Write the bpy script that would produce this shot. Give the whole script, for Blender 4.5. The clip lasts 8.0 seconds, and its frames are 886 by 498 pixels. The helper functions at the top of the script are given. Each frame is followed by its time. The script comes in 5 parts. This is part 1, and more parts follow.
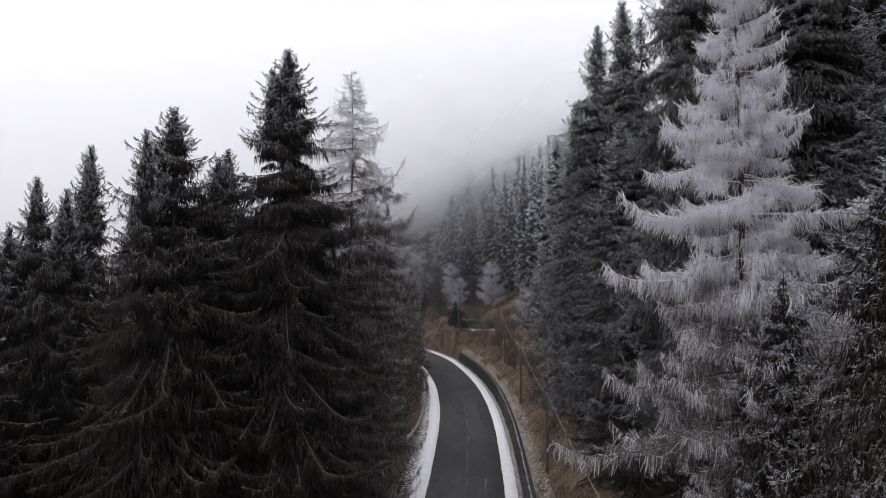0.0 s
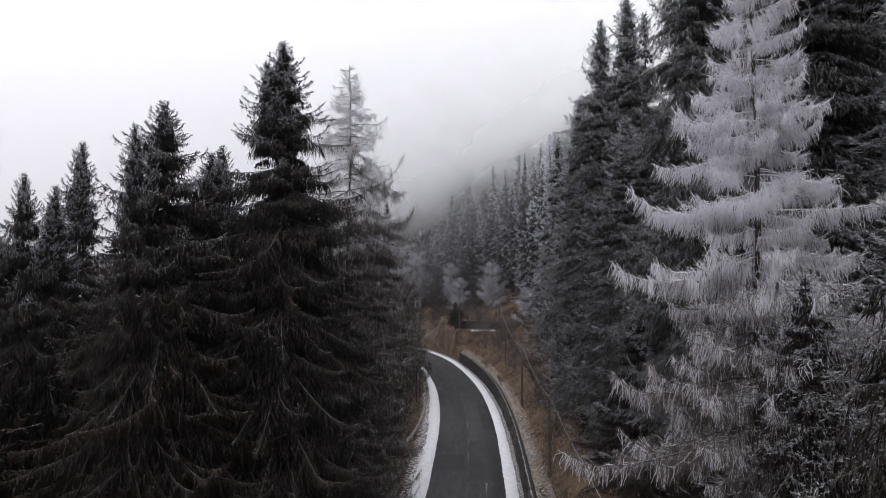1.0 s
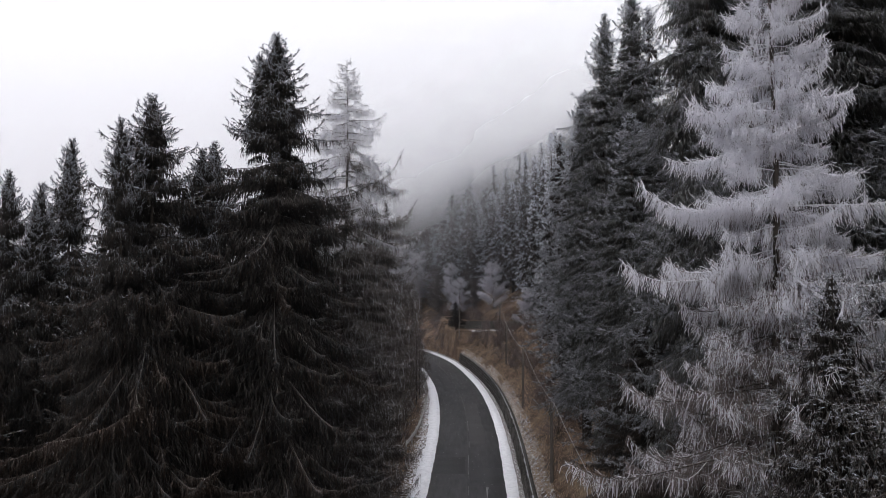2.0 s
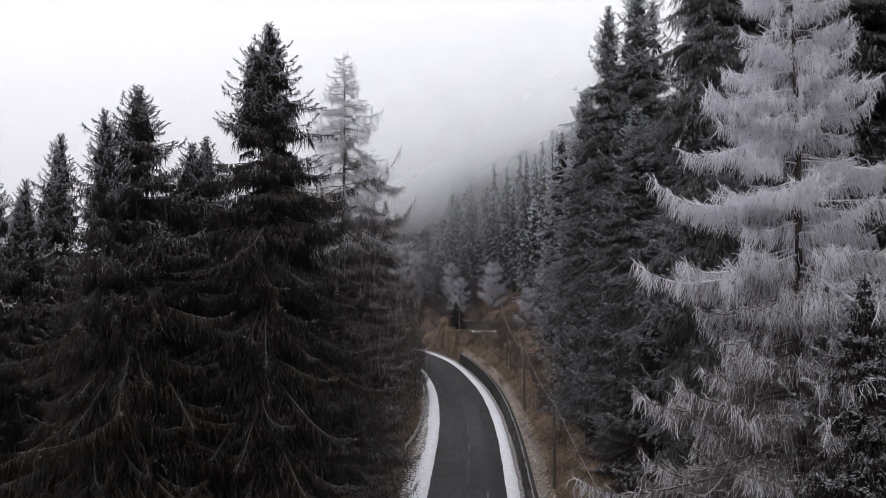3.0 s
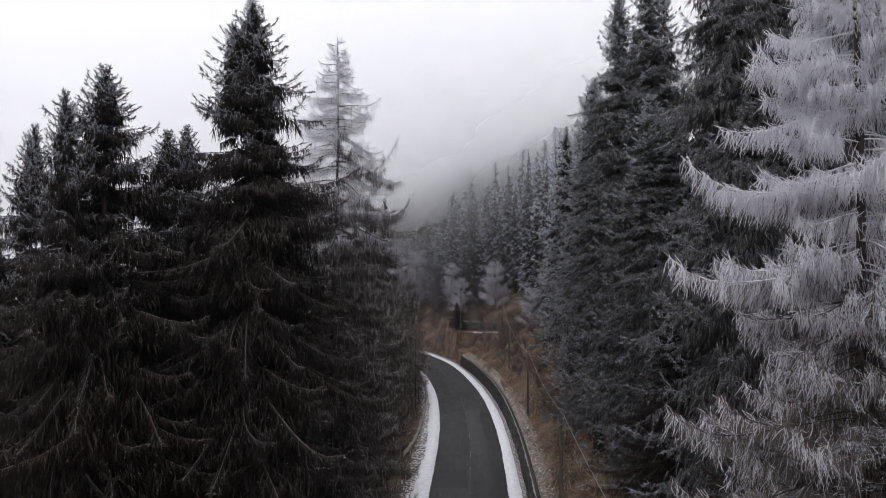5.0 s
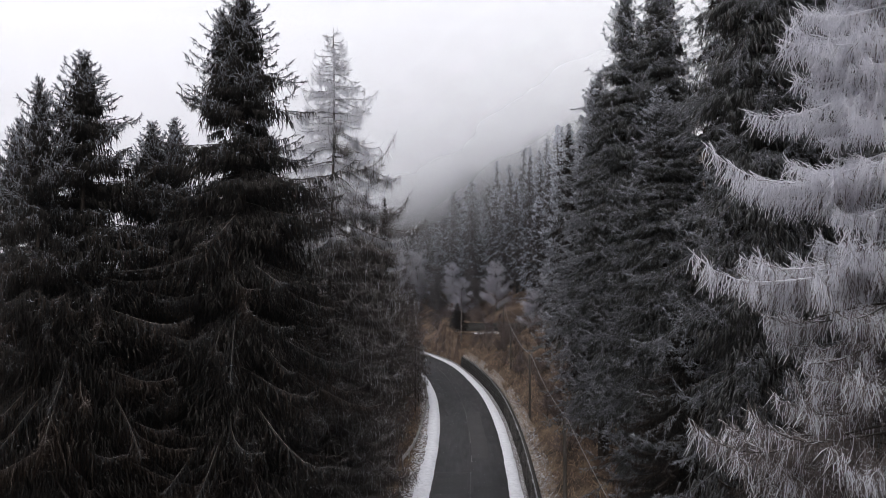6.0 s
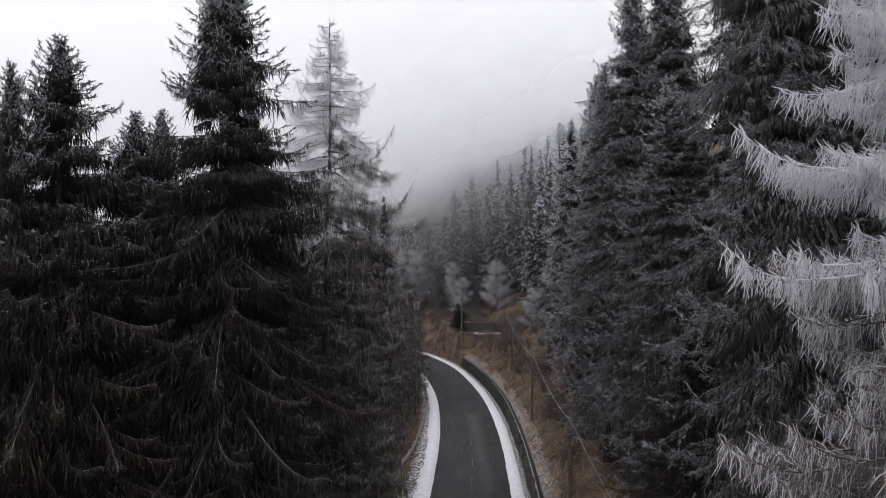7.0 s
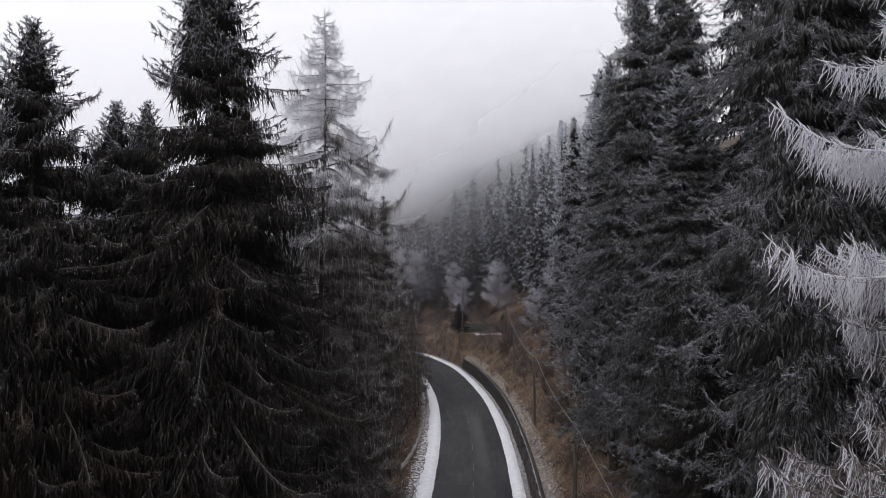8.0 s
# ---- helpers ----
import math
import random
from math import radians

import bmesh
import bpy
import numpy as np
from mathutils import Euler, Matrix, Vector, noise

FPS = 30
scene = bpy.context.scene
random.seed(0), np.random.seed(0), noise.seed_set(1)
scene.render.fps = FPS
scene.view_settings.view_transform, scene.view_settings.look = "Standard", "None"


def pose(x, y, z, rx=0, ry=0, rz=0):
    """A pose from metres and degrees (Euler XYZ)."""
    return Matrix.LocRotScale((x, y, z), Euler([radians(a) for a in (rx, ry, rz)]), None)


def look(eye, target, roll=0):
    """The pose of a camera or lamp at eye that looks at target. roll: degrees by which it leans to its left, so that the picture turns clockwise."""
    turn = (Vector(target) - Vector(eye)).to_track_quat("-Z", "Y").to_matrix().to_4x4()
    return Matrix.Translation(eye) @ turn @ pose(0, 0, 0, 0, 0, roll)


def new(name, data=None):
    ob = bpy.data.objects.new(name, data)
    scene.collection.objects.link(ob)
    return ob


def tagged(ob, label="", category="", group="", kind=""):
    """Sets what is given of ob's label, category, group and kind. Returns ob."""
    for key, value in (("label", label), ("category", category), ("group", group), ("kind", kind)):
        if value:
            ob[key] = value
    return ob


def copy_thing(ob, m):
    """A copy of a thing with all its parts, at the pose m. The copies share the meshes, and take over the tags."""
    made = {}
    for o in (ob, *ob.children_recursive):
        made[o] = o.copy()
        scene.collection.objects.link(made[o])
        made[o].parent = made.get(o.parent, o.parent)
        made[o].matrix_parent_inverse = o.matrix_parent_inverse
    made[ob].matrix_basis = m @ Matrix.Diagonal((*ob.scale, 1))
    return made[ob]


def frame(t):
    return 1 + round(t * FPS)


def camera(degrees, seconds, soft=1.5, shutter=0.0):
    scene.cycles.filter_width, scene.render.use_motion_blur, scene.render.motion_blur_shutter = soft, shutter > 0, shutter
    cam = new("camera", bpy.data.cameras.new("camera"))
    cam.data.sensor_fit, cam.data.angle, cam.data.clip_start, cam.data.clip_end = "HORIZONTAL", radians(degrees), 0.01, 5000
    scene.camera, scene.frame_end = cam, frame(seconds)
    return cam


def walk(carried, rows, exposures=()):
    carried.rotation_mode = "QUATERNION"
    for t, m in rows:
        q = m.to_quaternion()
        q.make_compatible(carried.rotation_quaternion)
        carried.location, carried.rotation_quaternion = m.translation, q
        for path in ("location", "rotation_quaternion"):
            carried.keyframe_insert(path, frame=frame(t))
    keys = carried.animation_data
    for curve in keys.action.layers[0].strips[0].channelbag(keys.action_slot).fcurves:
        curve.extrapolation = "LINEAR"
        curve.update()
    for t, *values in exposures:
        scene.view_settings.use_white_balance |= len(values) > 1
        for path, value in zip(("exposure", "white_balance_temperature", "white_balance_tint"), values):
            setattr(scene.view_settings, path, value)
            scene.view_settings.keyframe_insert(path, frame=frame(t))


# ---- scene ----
# ------------------------------------------------------------------ camera
cam = camera(72.0, 8.0, soft=0.6)
METRES, EYE, TILT, LEAN, TURN = 7.5, 13.5, 2.0, 0.0, 0.0
LENS = 0.7555          # sideways and height of the guessed path, brought to this lens
ROWS = [
    (0.0, 0.0, 0.0, 0.0, 0.0, 0.0, -0.0),
    (0.5, 0.0004, 0.0498, -0.0044, 0.02, 0.0, 0.0),
    (1.0, 0.0018, 0.1017, -0.0077, 0.02, 0.01, 0.01),
    (1.5, 0.0037, 0.1559, -0.0103, 0.03, 0.0, 0.02),
    (3.0, 0.0143, 0.3304, -0.019, 0.1, -0.03, -0.01),
    (3.5, 0.0175, 0.3912, -0.0209, 0.11, -0.03, -0.02),
    (4.0, 0.0199, 0.4524, -0.0256, 0.14, -0.02, -0.04),
    (4.5, 0.0206, 0.515, -0.0325, 0.17, -0.01, -0.03),
    (6.0, 0.0319, 0.7189, -0.0501, 0.32, 0.01, -0.03),
    (6.5, 0.0335, 0.7849, -0.0576, 0.34, 0.0, -0.02),
    (7.0, 0.0336, 0.8555, -0.0642, 0.37, 0.0, -0.0),
    (7.5, 0.034, 0.9255, -0.0707, 0.4, 0.01, 0.04),
    (8.0, 0.0356, 0.9959, -0.0766, 0.44, 0.04, 0.06),
]
walk(cam, [(t, pose(0, 0, EYE, TILT, LEAN, TURN) @ pose(METRES * LENS * x, METRES * y, METRES * LENS * z,
                                                       90 + pitch * LENS, roll, yaw * LENS))
           for t, x, y, z, yaw, pitch, roll in ROWS], [(0.0, 0.17), (4.0, 0.13), (8.0, 0.10)])

# ------------------------------------------------------------------ sky and sun
SUN_UP, SUN_ROUND = radians(48), radians(205)
world = bpy.data.worlds.new("overcast_sky")
scene.world = world
world.use_nodes = True
wn, wl = world.node_tree.nodes, world.node_tree.links
sky = wn.new("ShaderNodeTexSky")
sky.sky_type, sky.sun_disc, sky.sun_elevation, sky.sun_rotation = "NISHITA", False, SUN_UP, SUN_ROUND
dim = wn.new("ShaderNodeMix")
dim.data_type, dim.blend_type = "RGBA", "MULTIPLY"
dim.inputs[0].default_value = 1.0
dim.inputs[7].default_value = (0.09, 0.09, 0.09, 1)
cover = wn.new("ShaderNodeMix")              # closed cloud over the clear sky
cover.data_type = "RGBA"
cover.inputs[0].default_value = 0.93
cover.inputs[7].default_value = (1.48, 1.48, 1.545, 1)
wl.new(sky.outputs[0], dim.inputs[6])
wl.new(dim.outputs[2], cover.inputs[6])
wl.new(cover.outputs[2], wn["Background"].inputs[0])
wn["Background"].inputs[1].default_value = 1.0

sun_data = bpy.data.lights.new("sun", "SUN")
sun_data.energy, sun_data.angle, sun_data.color = 0.5, radians(40), (1.0, 0.97, 0.94)
sun = new("sun", sun_data)
sun.matrix_world = look((0, 0, 60), Vector((0, 0, 60)) - Vector((math.sin(SUN_ROUND) * math.cos(SUN_UP),
                        math.cos(SUN_ROUND) * math.cos(SUN_UP), math.sin(SUN_UP))))


WALL_AT, WALL_UP = 3.48, 1.45         # the retaining wall: distance from the road's middle, height


# ------------------------------------------------------------------ materials
class Mat:
    """A node material with a Principled surface and short helpers."""

    def __init__(self, name, rough=0.8):
        self.m = bpy.data.materials.new(name)
        self.m.use_nodes = True
        self.n, self.l = self.m.node_tree.nodes, self.m.node_tree.links
        self.b = self.n["Principled BSDF"]
        self.b.inputs["Roughness"].default_value = rough
        self.b.inputs["Specular IOR Level"].default_value = 0.25

    def pos(self):
        return self.n.new("ShaderNodeNewGeometry").outputs["Position"]

    def noise(self, scale, detail=4.0, stretch=None, rough=0.6):
        t = self.n.new("ShaderNodeTexNoise")
        t.inputs["Scale"].default_value, t.inputs["Detail"].default_value, t.inputs["Roughness"].default_value = scale, detail, rough
        v = self.pos()
        if stretch:
            mp = self.n.new("ShaderNodeMapping")
            mp.inputs["Scale"].default_value = stretch
            self.l.new(v, mp.inputs["Vector"])
            v = mp.outputs[0]
        self.l.new(v, t.inputs["Vector"])
        return t.outputs["Fac"]

    def ramp(self, fac, *stops):
        r = self.n.new("ShaderNodeValToRGB")
        e = r.color_ramp.elements
        while len(e) < len(stops):
            e.new(0.5)
        for k, (p, c) in zip(e, stops):
            k.position, k.color = p, (*c, 1) if len(c) == 3 else (c[0], c[0], c[0], 1)
        self.l.new(fac, r.inputs[0])
        return r.outputs[0]

    def mix(self, fac, a, b, how="MIX"):
        x = self.n.new("ShaderNodeMix")
        x.data_type, x.blend_type = "RGBA", how
        for s, v in ((x.inputs[0], fac), (x.inputs[6], a), (x.inputs[7], b)):
            if isinstance(v, (float, int)):
                s.default_value = v
            elif isinstance(v, tuple):
                s.default_value = (*v, 1)
            else:
                self.l.new(v, s)
        return x.outputs[2]

    def math(self, op, a, b=0.0, clamp=False):
        x = self.n.new("ShaderNodeMath")
        x.operation, x.use_clamp = op, clamp
        for s, v in ((x.inputs[0], a), (x.inputs[1], b)):
            if isinstance(v, (float, int)):
                s.default_value = v
            else:
                self.l.new(v, s)
        return x.outputs[0]

    def up(self):
        s = self.n.new("ShaderNodeSeparateXYZ")
        self.l.new(self.n.new("ShaderNodeNewGeometry").outputs["Normal"], s.inputs[0])
        return s.outputs[2]

    def height(self):
        s = self.n.new("ShaderNodeSeparateXYZ")
        self.l.new(self.pos(), s.inputs[0])
        return s.outputs[2]

    def island(self):
        return self.n.new("ShaderNodeNewGeometry").outputs["Random Per Island"]

    def one(self):
        return self.n.new("ShaderNodeObjectInfo").outputs["Random"]

    def attr(self, name):
        a = self.n.new("ShaderNodeAttribute")
        a.attribute_name = name
        return a.outputs["Fac"]

    def colour(self, c):
        if isinstance(c, tuple):
            self.b.inputs["Base Color"].default_value = (*c, 1)
        else:
            self.l.new(c, self.b.inputs["Base Color"])
        return self

    def bump(self, h, strength=0.4, dist=0.02):
        b = self.n.new("ShaderNodeBump")
        b.inputs["Strength"].default_value, b.inputs["Distance"].default_value = strength, dist
        self.l.new(h, b.inputs["Height"])
        self.l.new(b.outputs[0], self.b.inputs["Normal"])
        return self


def foliage(name, dark, light, frost, rime=(0.58, 0.60, 0.69), patch=0.0, thin=0.0, worn=0.4):
    """Needles or twigs that vary piece by piece, with rime on the faces that look up."""
    k = Mat(name, 0.75)
    c = k.mix(k.island(), dark, light)
    c = k.mix(k.ramp(k.noise(0.9, 3), (0.35, (0.0,)), (0.7, (worn,))), c, tuple(v * 0.7 for v in dark))
    f = k.math("MULTIPLY", k.math("ADD", k.math("MULTIPLY", k.up(), 0.5), 0.5), frost)
    f = k.math("MULTIPLY", f, k.ramp(k.noise(1.6, 3), (0.3, (0.35 + patch,)), (0.65, (1.0,))), True)
    c = k.mix(f, c, rime)
    k.colour(c)
    if thin:                    # rime crystals let light through
        tr, mx = k.n.new("ShaderNodeBsdfTranslucent"), k.n.new("ShaderNodeMixShader")
        mx.inputs[0].default_value = thin
        k.l.new(c, tr.inputs[0])
        k.l.new(k.b.outputs[0], mx.inputs[1])
        k.l.new(tr.outputs[0], mx.inputs[2])
        k.l.new(mx.outputs[0], k.n["Material Output"].inputs[0])
    return k.m


NEEDLES = foliage("spruce_needles", (0.030, 0.029, 0.028), (0.054, 0.050, 0.046), 0.10, thin=0.25)
# near-black fill: the shade inside the crowns, put into the colour
SHADE_FILL = foliage("shaded_inner_fill", (0.028, 0.024, 0.022), (0.045, 0.039, 0.035), 0.0)
DRY = foliage("dry_spruce_twigs", (0.052, 0.037, 0.029), (0.088, 0.065, 0.051), 0.08, thin=0.25)
RIMED = foliage("rimed_spruce_needles", (0.10, 0.104, 0.112), (0.24, 0.246, 0.262), 0.55, patch=0.2)
# lightened for frost, and for the haze over trees farther up the bank
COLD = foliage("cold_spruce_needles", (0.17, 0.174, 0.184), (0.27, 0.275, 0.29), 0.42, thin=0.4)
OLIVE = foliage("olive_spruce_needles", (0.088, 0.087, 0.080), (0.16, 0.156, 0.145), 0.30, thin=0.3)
FADED = foliage("faded_spruce_needles", (0.11, 0.095, 0.075), (0.19, 0.165, 0.13), 0.25, thin=0.3)
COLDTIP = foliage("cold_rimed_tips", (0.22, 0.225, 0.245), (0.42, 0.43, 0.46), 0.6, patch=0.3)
# paler and bluer than near needles: distance haze put into the colour
HAZED = foliage("far_hazed_needles", (0.20, 0.210, 0.240), (0.33, 0.345, 0.385), 0.50, (0.60, 0.62, 0.69))
HOAR = foliage("hoar_frost_twigs", (0.82, 0.81, 0.86), (0.93, 0.925, 0.97), 0.9, (0.94, 0.94, 0.98), 0.4, 0.5, 0.08)
BROWN = foliage("bare_larch_twigs", (0.060, 0.048, 0.042), (0.15, 0.125, 0.112), 0.35, (0.50, 0.49, 0.51), 0.1)
ROSY = foliage("rosy_larch_twigs", (0.115, 0.088, 0.080), (0.23, 0.188, 0.176), 0.26, (0.55, 0.52, 0.54), 0.1, 0.2)
SHRUB = foliage("bare_shrub_twigs", (0.055, 0.036, 0.028), (0.135, 0.092, 0.072), 0.12)
STRAW = foliage("dry_grass_blades", (0.14, 0.080, 0.046), (0.42, 0.29, 0.17), 0.12)
UMBER = foliage("umber_spruce_needles", (0.078, 0.067, 0.062), (0.145, 0.124, 0.114), 0.15, (0.45, 0.44, 0.46))
RUSSET = foliage("brown_larch_twigs", (0.11, 0.090, 0.082), (0.205, 0.172, 0.158), 0.15, (0.45, 0.44, 0.46))
# rime on the tips, with distance haze added to its pale blue
HAZED_TIP = foliage("far_hazed_rimed_tips", (0.48, 0.492, 0.545), (0.68, 0.695, 0.76), 0.6, patch=0.3)
GREY = foliage("bare_grey_twigs", (0.040, 0.033, 0.030), (0.090, 0.075, 0.068), 0.18, (0.45, 0.45, 0.48))
LILAC = foliage("rimed_birch_twigs", (0.50, 0.485, 0.53), (0.72, 0.70, 0.77), 0.6, (0.80, 0.80, 0.87), 0.3, 0.35, 0.15)


def bark():
    k = Mat("bark", 0.9)
    g = k.noise(9, 5, (1, 1, 0.25))
    c = k.ramp(g, (0.3, (0.022, 0.018, 0.016)), (0.7, (0.085, 0.07, 0.06)))
    c = k.mix(k.ramp(k.up(), (0.55, (0.0,)), (0.95, (0.16,))), c, (0.42, 0.41, 0.42))      # rime on top of the limbs
    k.colour(c).bump(g, 0.6, 0.03)
    return k.m


def asphalt():
    k = Mat("worn_asphalt", 0.72)
    big = k.ramp(k.noise(0.35, 4, (1.2, 0.5, 1)), (0.32, (0.040, 0.040, 0.043)), (0.68, (0.066, 0.065, 0.068)))
    mid = k.ramp(k.noise(1.5, 5, (2.2, 0.35, 1)), (0.35, (0.72,)), (0.7, (1.18,)))
    grain = k.noise(60, 3)
    k.colour(k.mix(1.0, k.mix(1.0, big, mid, "MULTIPLY"), k.ramp(grain, (0.3, (0.8,)), (0.7, (1.2,))), "MULTIPLY")).bump(grain, 0.3, 0.006)
    return k.m


def snow():
    k = Mat("packed_snow", 0.6)
    n = k.noise(3.0, 6)
    k.colour(k.ramp(n, (0.3, (0.66, 0.66, 0.70)), (0.6, (0.82, 0.82, 0.86)))).bump(k.noise(8, 5), 0.5, 0.04)
    return k.m


def earth():
    k = Mat("frosty_earth", 0.95)
    soil = k.ramp(k.noise(0.55, 6), (0.32, (0.034, 0.025, 0.020)), (0.5, (0.085, 0.056, 0.040)), (0.68, (0.18, 0.13, 0.085)))
    fine = k.noise(7, 6)
    soil = k.mix(1.0, soil, k.ramp(fine, (0.3, (0.55,)), (0.7, (1.3,))), "MULTIPLY")
    hoar = k.math("ADD", k.attr("snow"), k.math("MULTIPLY", k.math("SUBTRACT", k.noise(5.0, 6, None, 0.75), 0.5), 2.2))
    f = k.ramp(hoar, (0.48, (0.0,)), (0.72, (1.0,)))
    k.colour(k.mix(f, soil, (0.70, 0.70, 0.74))).bump(fine, 0.8, 0.08)
    return k.m


def stone():
    k = Mat("wall_stone", 0.9)
    g = k.noise(5, 6)
    # dark stone tones: the shade on the wall's face is put into the colour
    c = k.mix(k.one(), (0.035, 0.032, 0.030), (0.080, 0.074, 0.068))
    c = k.mix(1.0, c, k.ramp(g, (0.3, (0.6,)), (0.7, (1.35,))), "MULTIPLY")
    c = k.mix(k.math("MULTIPLY", k.ramp(k.up(), (0.6, (0.0,)), (0.95, (1.0,))), k.math("MULTIPLY", k.math("GREATER_THAN", k.height(), WALL_UP - 0.12), 0.5)), c, (0.66, 0.66, 0.70))
    k.colour(c).bump(g, 0.6, 0.03)
    return k.m


def mortar():
    k = Mat("dark_mortar", 0.95)
    k.colour(k.ramp(k.noise(6, 5), (0.3, (0.028, 0.026, 0.024)), (0.7, (0.07, 0.065, 0.06)))).bump(k.noise(12, 4), 0.5, 0.02)
    return k.m


def gravel():
    k = Mat("frozen_gravel", 0.95)
    n = k.noise(9, 6, None, 0.75)
    k.colour(k.ramp(n, (0.42, (0.09, 0.078, 0.068)), (0.52, (0.25, 0.24, 0.235)), (0.62, (0.62, 0.62, 0.66)))).bump(n, 0.7, 0.04)
    return k.m


def litter():
    k = Mat("frosted_litter", 0.95)
    n = k.noise(7, 6, None, 0.75)
    c = k.ramp(k.noise(1.1, 4), (0.35, (0.085, 0.060, 0.044)), (0.65, (0.20, 0.145, 0.095)))
    k.colour(k.mix(k.ramp(n, (0.50, (0.0,)), (0.60, (0.85,))), c, (0.64, 0.64, 0.67))).bump(n, 0.8, 0.05)
    return k.m


def steel():
    k = Mat("weathered_steel", 0.55)
    k.b.inputs["Metallic"].default_value = 0.2
    k.colour(k.ramp(k.noise(4, 5), (0.35, (0.20, 0.18, 0.165)), (0.65, (0.42, 0.41, 0.41))))
    return k.m


def timber():
    k = Mat("weathered_timber", 0.9)
    g = k.noise(7, 5, (3, 3, 0.2))
    k.colour(k.ramp(g, (0.3, (0.05, 0.042, 0.038)), (0.7, (0.13, 0.115, 0.105)))).bump(g, 0.4, 0.01)
    return k.m


def plain(name, c, rough=0.7):
    k = Mat(name, rough)
    k.colour(k.ramp(k.noise(6, 4), (0.3, tuple(v * 0.8 for v in c)), (0.7, tuple(v * 1.15 for v in c))))
    return k.m


BARK, ASPHALT, SNOW, EARTH, STONE, MORTAR, GRAVEL, LITTER, STEEL, TIMBER = (
    bark(), asphalt(), snow(), earth(), stone(), mortar(), gravel(), litter(), steel(), timber())
TAR = plain("tar_seal", (0.018, 0.018, 0.019), 0.5)
CHALK = plain("worn_road_paint", (0.20, 0.20, 0.205))
REPAIR = plain("asphalt_repair", (0.040, 0.040, 0.042))
PALE = plain("pale_asphalt_repair", (0.062, 0.061, 0.063))
CABLE = plain("pale_cable", (0.30, 0.29, 0.29))


# ------------------------------------------------------------------ mesh helpers
def mesh_of(name, verts, faces, mats):
    """A mesh from arrays: verts (n, 3), and lists of (faces, material number)."""
    me = bpy.data.meshes.new(name)
    verts = np.asarray(verts, dtype=np.float32)
    groups = [(np.asarray(f, dtype=np.int32), k) for f, k in faces if len(f)]
    loops = np.concatenate([f.ravel() for f, _ in groups])
    sizes = np.concatenate([np.full(len(f), f.shape[1], dtype=np.int32) for f, _ in groups])
    kinds = np.concatenate([np.full(len(f), k, dtype=np.int32) for f, k in groups])
    me.vertices.add(len(verts))
    me.vertices.foreach_set("co", verts.ravel())
    me.loops.add(len(loops))
    me.loops.foreach_set("vertex_index", loops)
    me.polygons.add(len(sizes))
    me.polygons.foreach_set("loop_start", np.concatenate(([0], np.cumsum(sizes)[:-1])).astype(np.int32))
    me.polygons.foreach_set("material_index", kinds)
    for m in mats:
        me.materials.append(m)
    me.update(calc_edges=True)
    return me


def part(name, me, parent, label=""):
    ob = new(name, me)
    ob.parent = parent
    return tagged(ob, label)


def box(x0, y0, z0, x1, y1, z1):
    v = [(x, y, z) for z in (z0, z1) for y in (y0, y1) for x in (x0, x1)]
    f = [(0, 2, 3, 1), (4, 5, 7, 6), (0, 1, 5, 4), (2, 6, 7, 3), (0, 4, 6, 2), (1, 3, 7, 5)]
    return np.array(v, float), np.array(f)


def tube(points, radii, sides=7):
    """A closed tapering tube along points."""
    p = np.asarray(points, float)
    r = np.asarray(radii, float)
    d = np.gradient(p, axis=0)
    d /= np.linalg.norm(d, axis=1)[:, None] + 1e-9
    ref = np.where(np.abs(d[:, 2:3]) > 0.8, np.array([[1.0, 0, 0]]), np.array([[0, 0, 1.0]]))
    u = np.cross(d, ref)
    u /= np.linalg.norm(u, axis=1)[:, None] + 1e-9
    w = np.cross(d, u)
    a = np.linspace(0, 2 * np.pi, sides, endpoint=False)
    v = (p[:, None] + r[:, None, None] * (np.cos(a)[None, :, None] * u[:, None] + np.sin(a)[None, :, None] * w[:, None])).reshape(-1, 3)
    f = []
    for i in range(len(p) - 1):
        for j in range(sides):
            k = (j + 1) % sides
            f.append((i * sides + j, i * sides + k, (i + 1) * sides + k, (i + 1) * sides + j))
    return v, np.array(f)


class Bag:
    """Gathers pieces into one mesh."""

    def __init__(self):
        self.v, self.f, self.n = [], [], 0

    def add(self, v, f, k=0):
        self.v.append(np.asarray(v, float))
        self.f.append((np.asarray(f) + self.n, k))
        self.n += len(v)

    def mesh(self, name, *mats):
        return mesh_of(name, np.concatenate(self.v), self.f, mats)


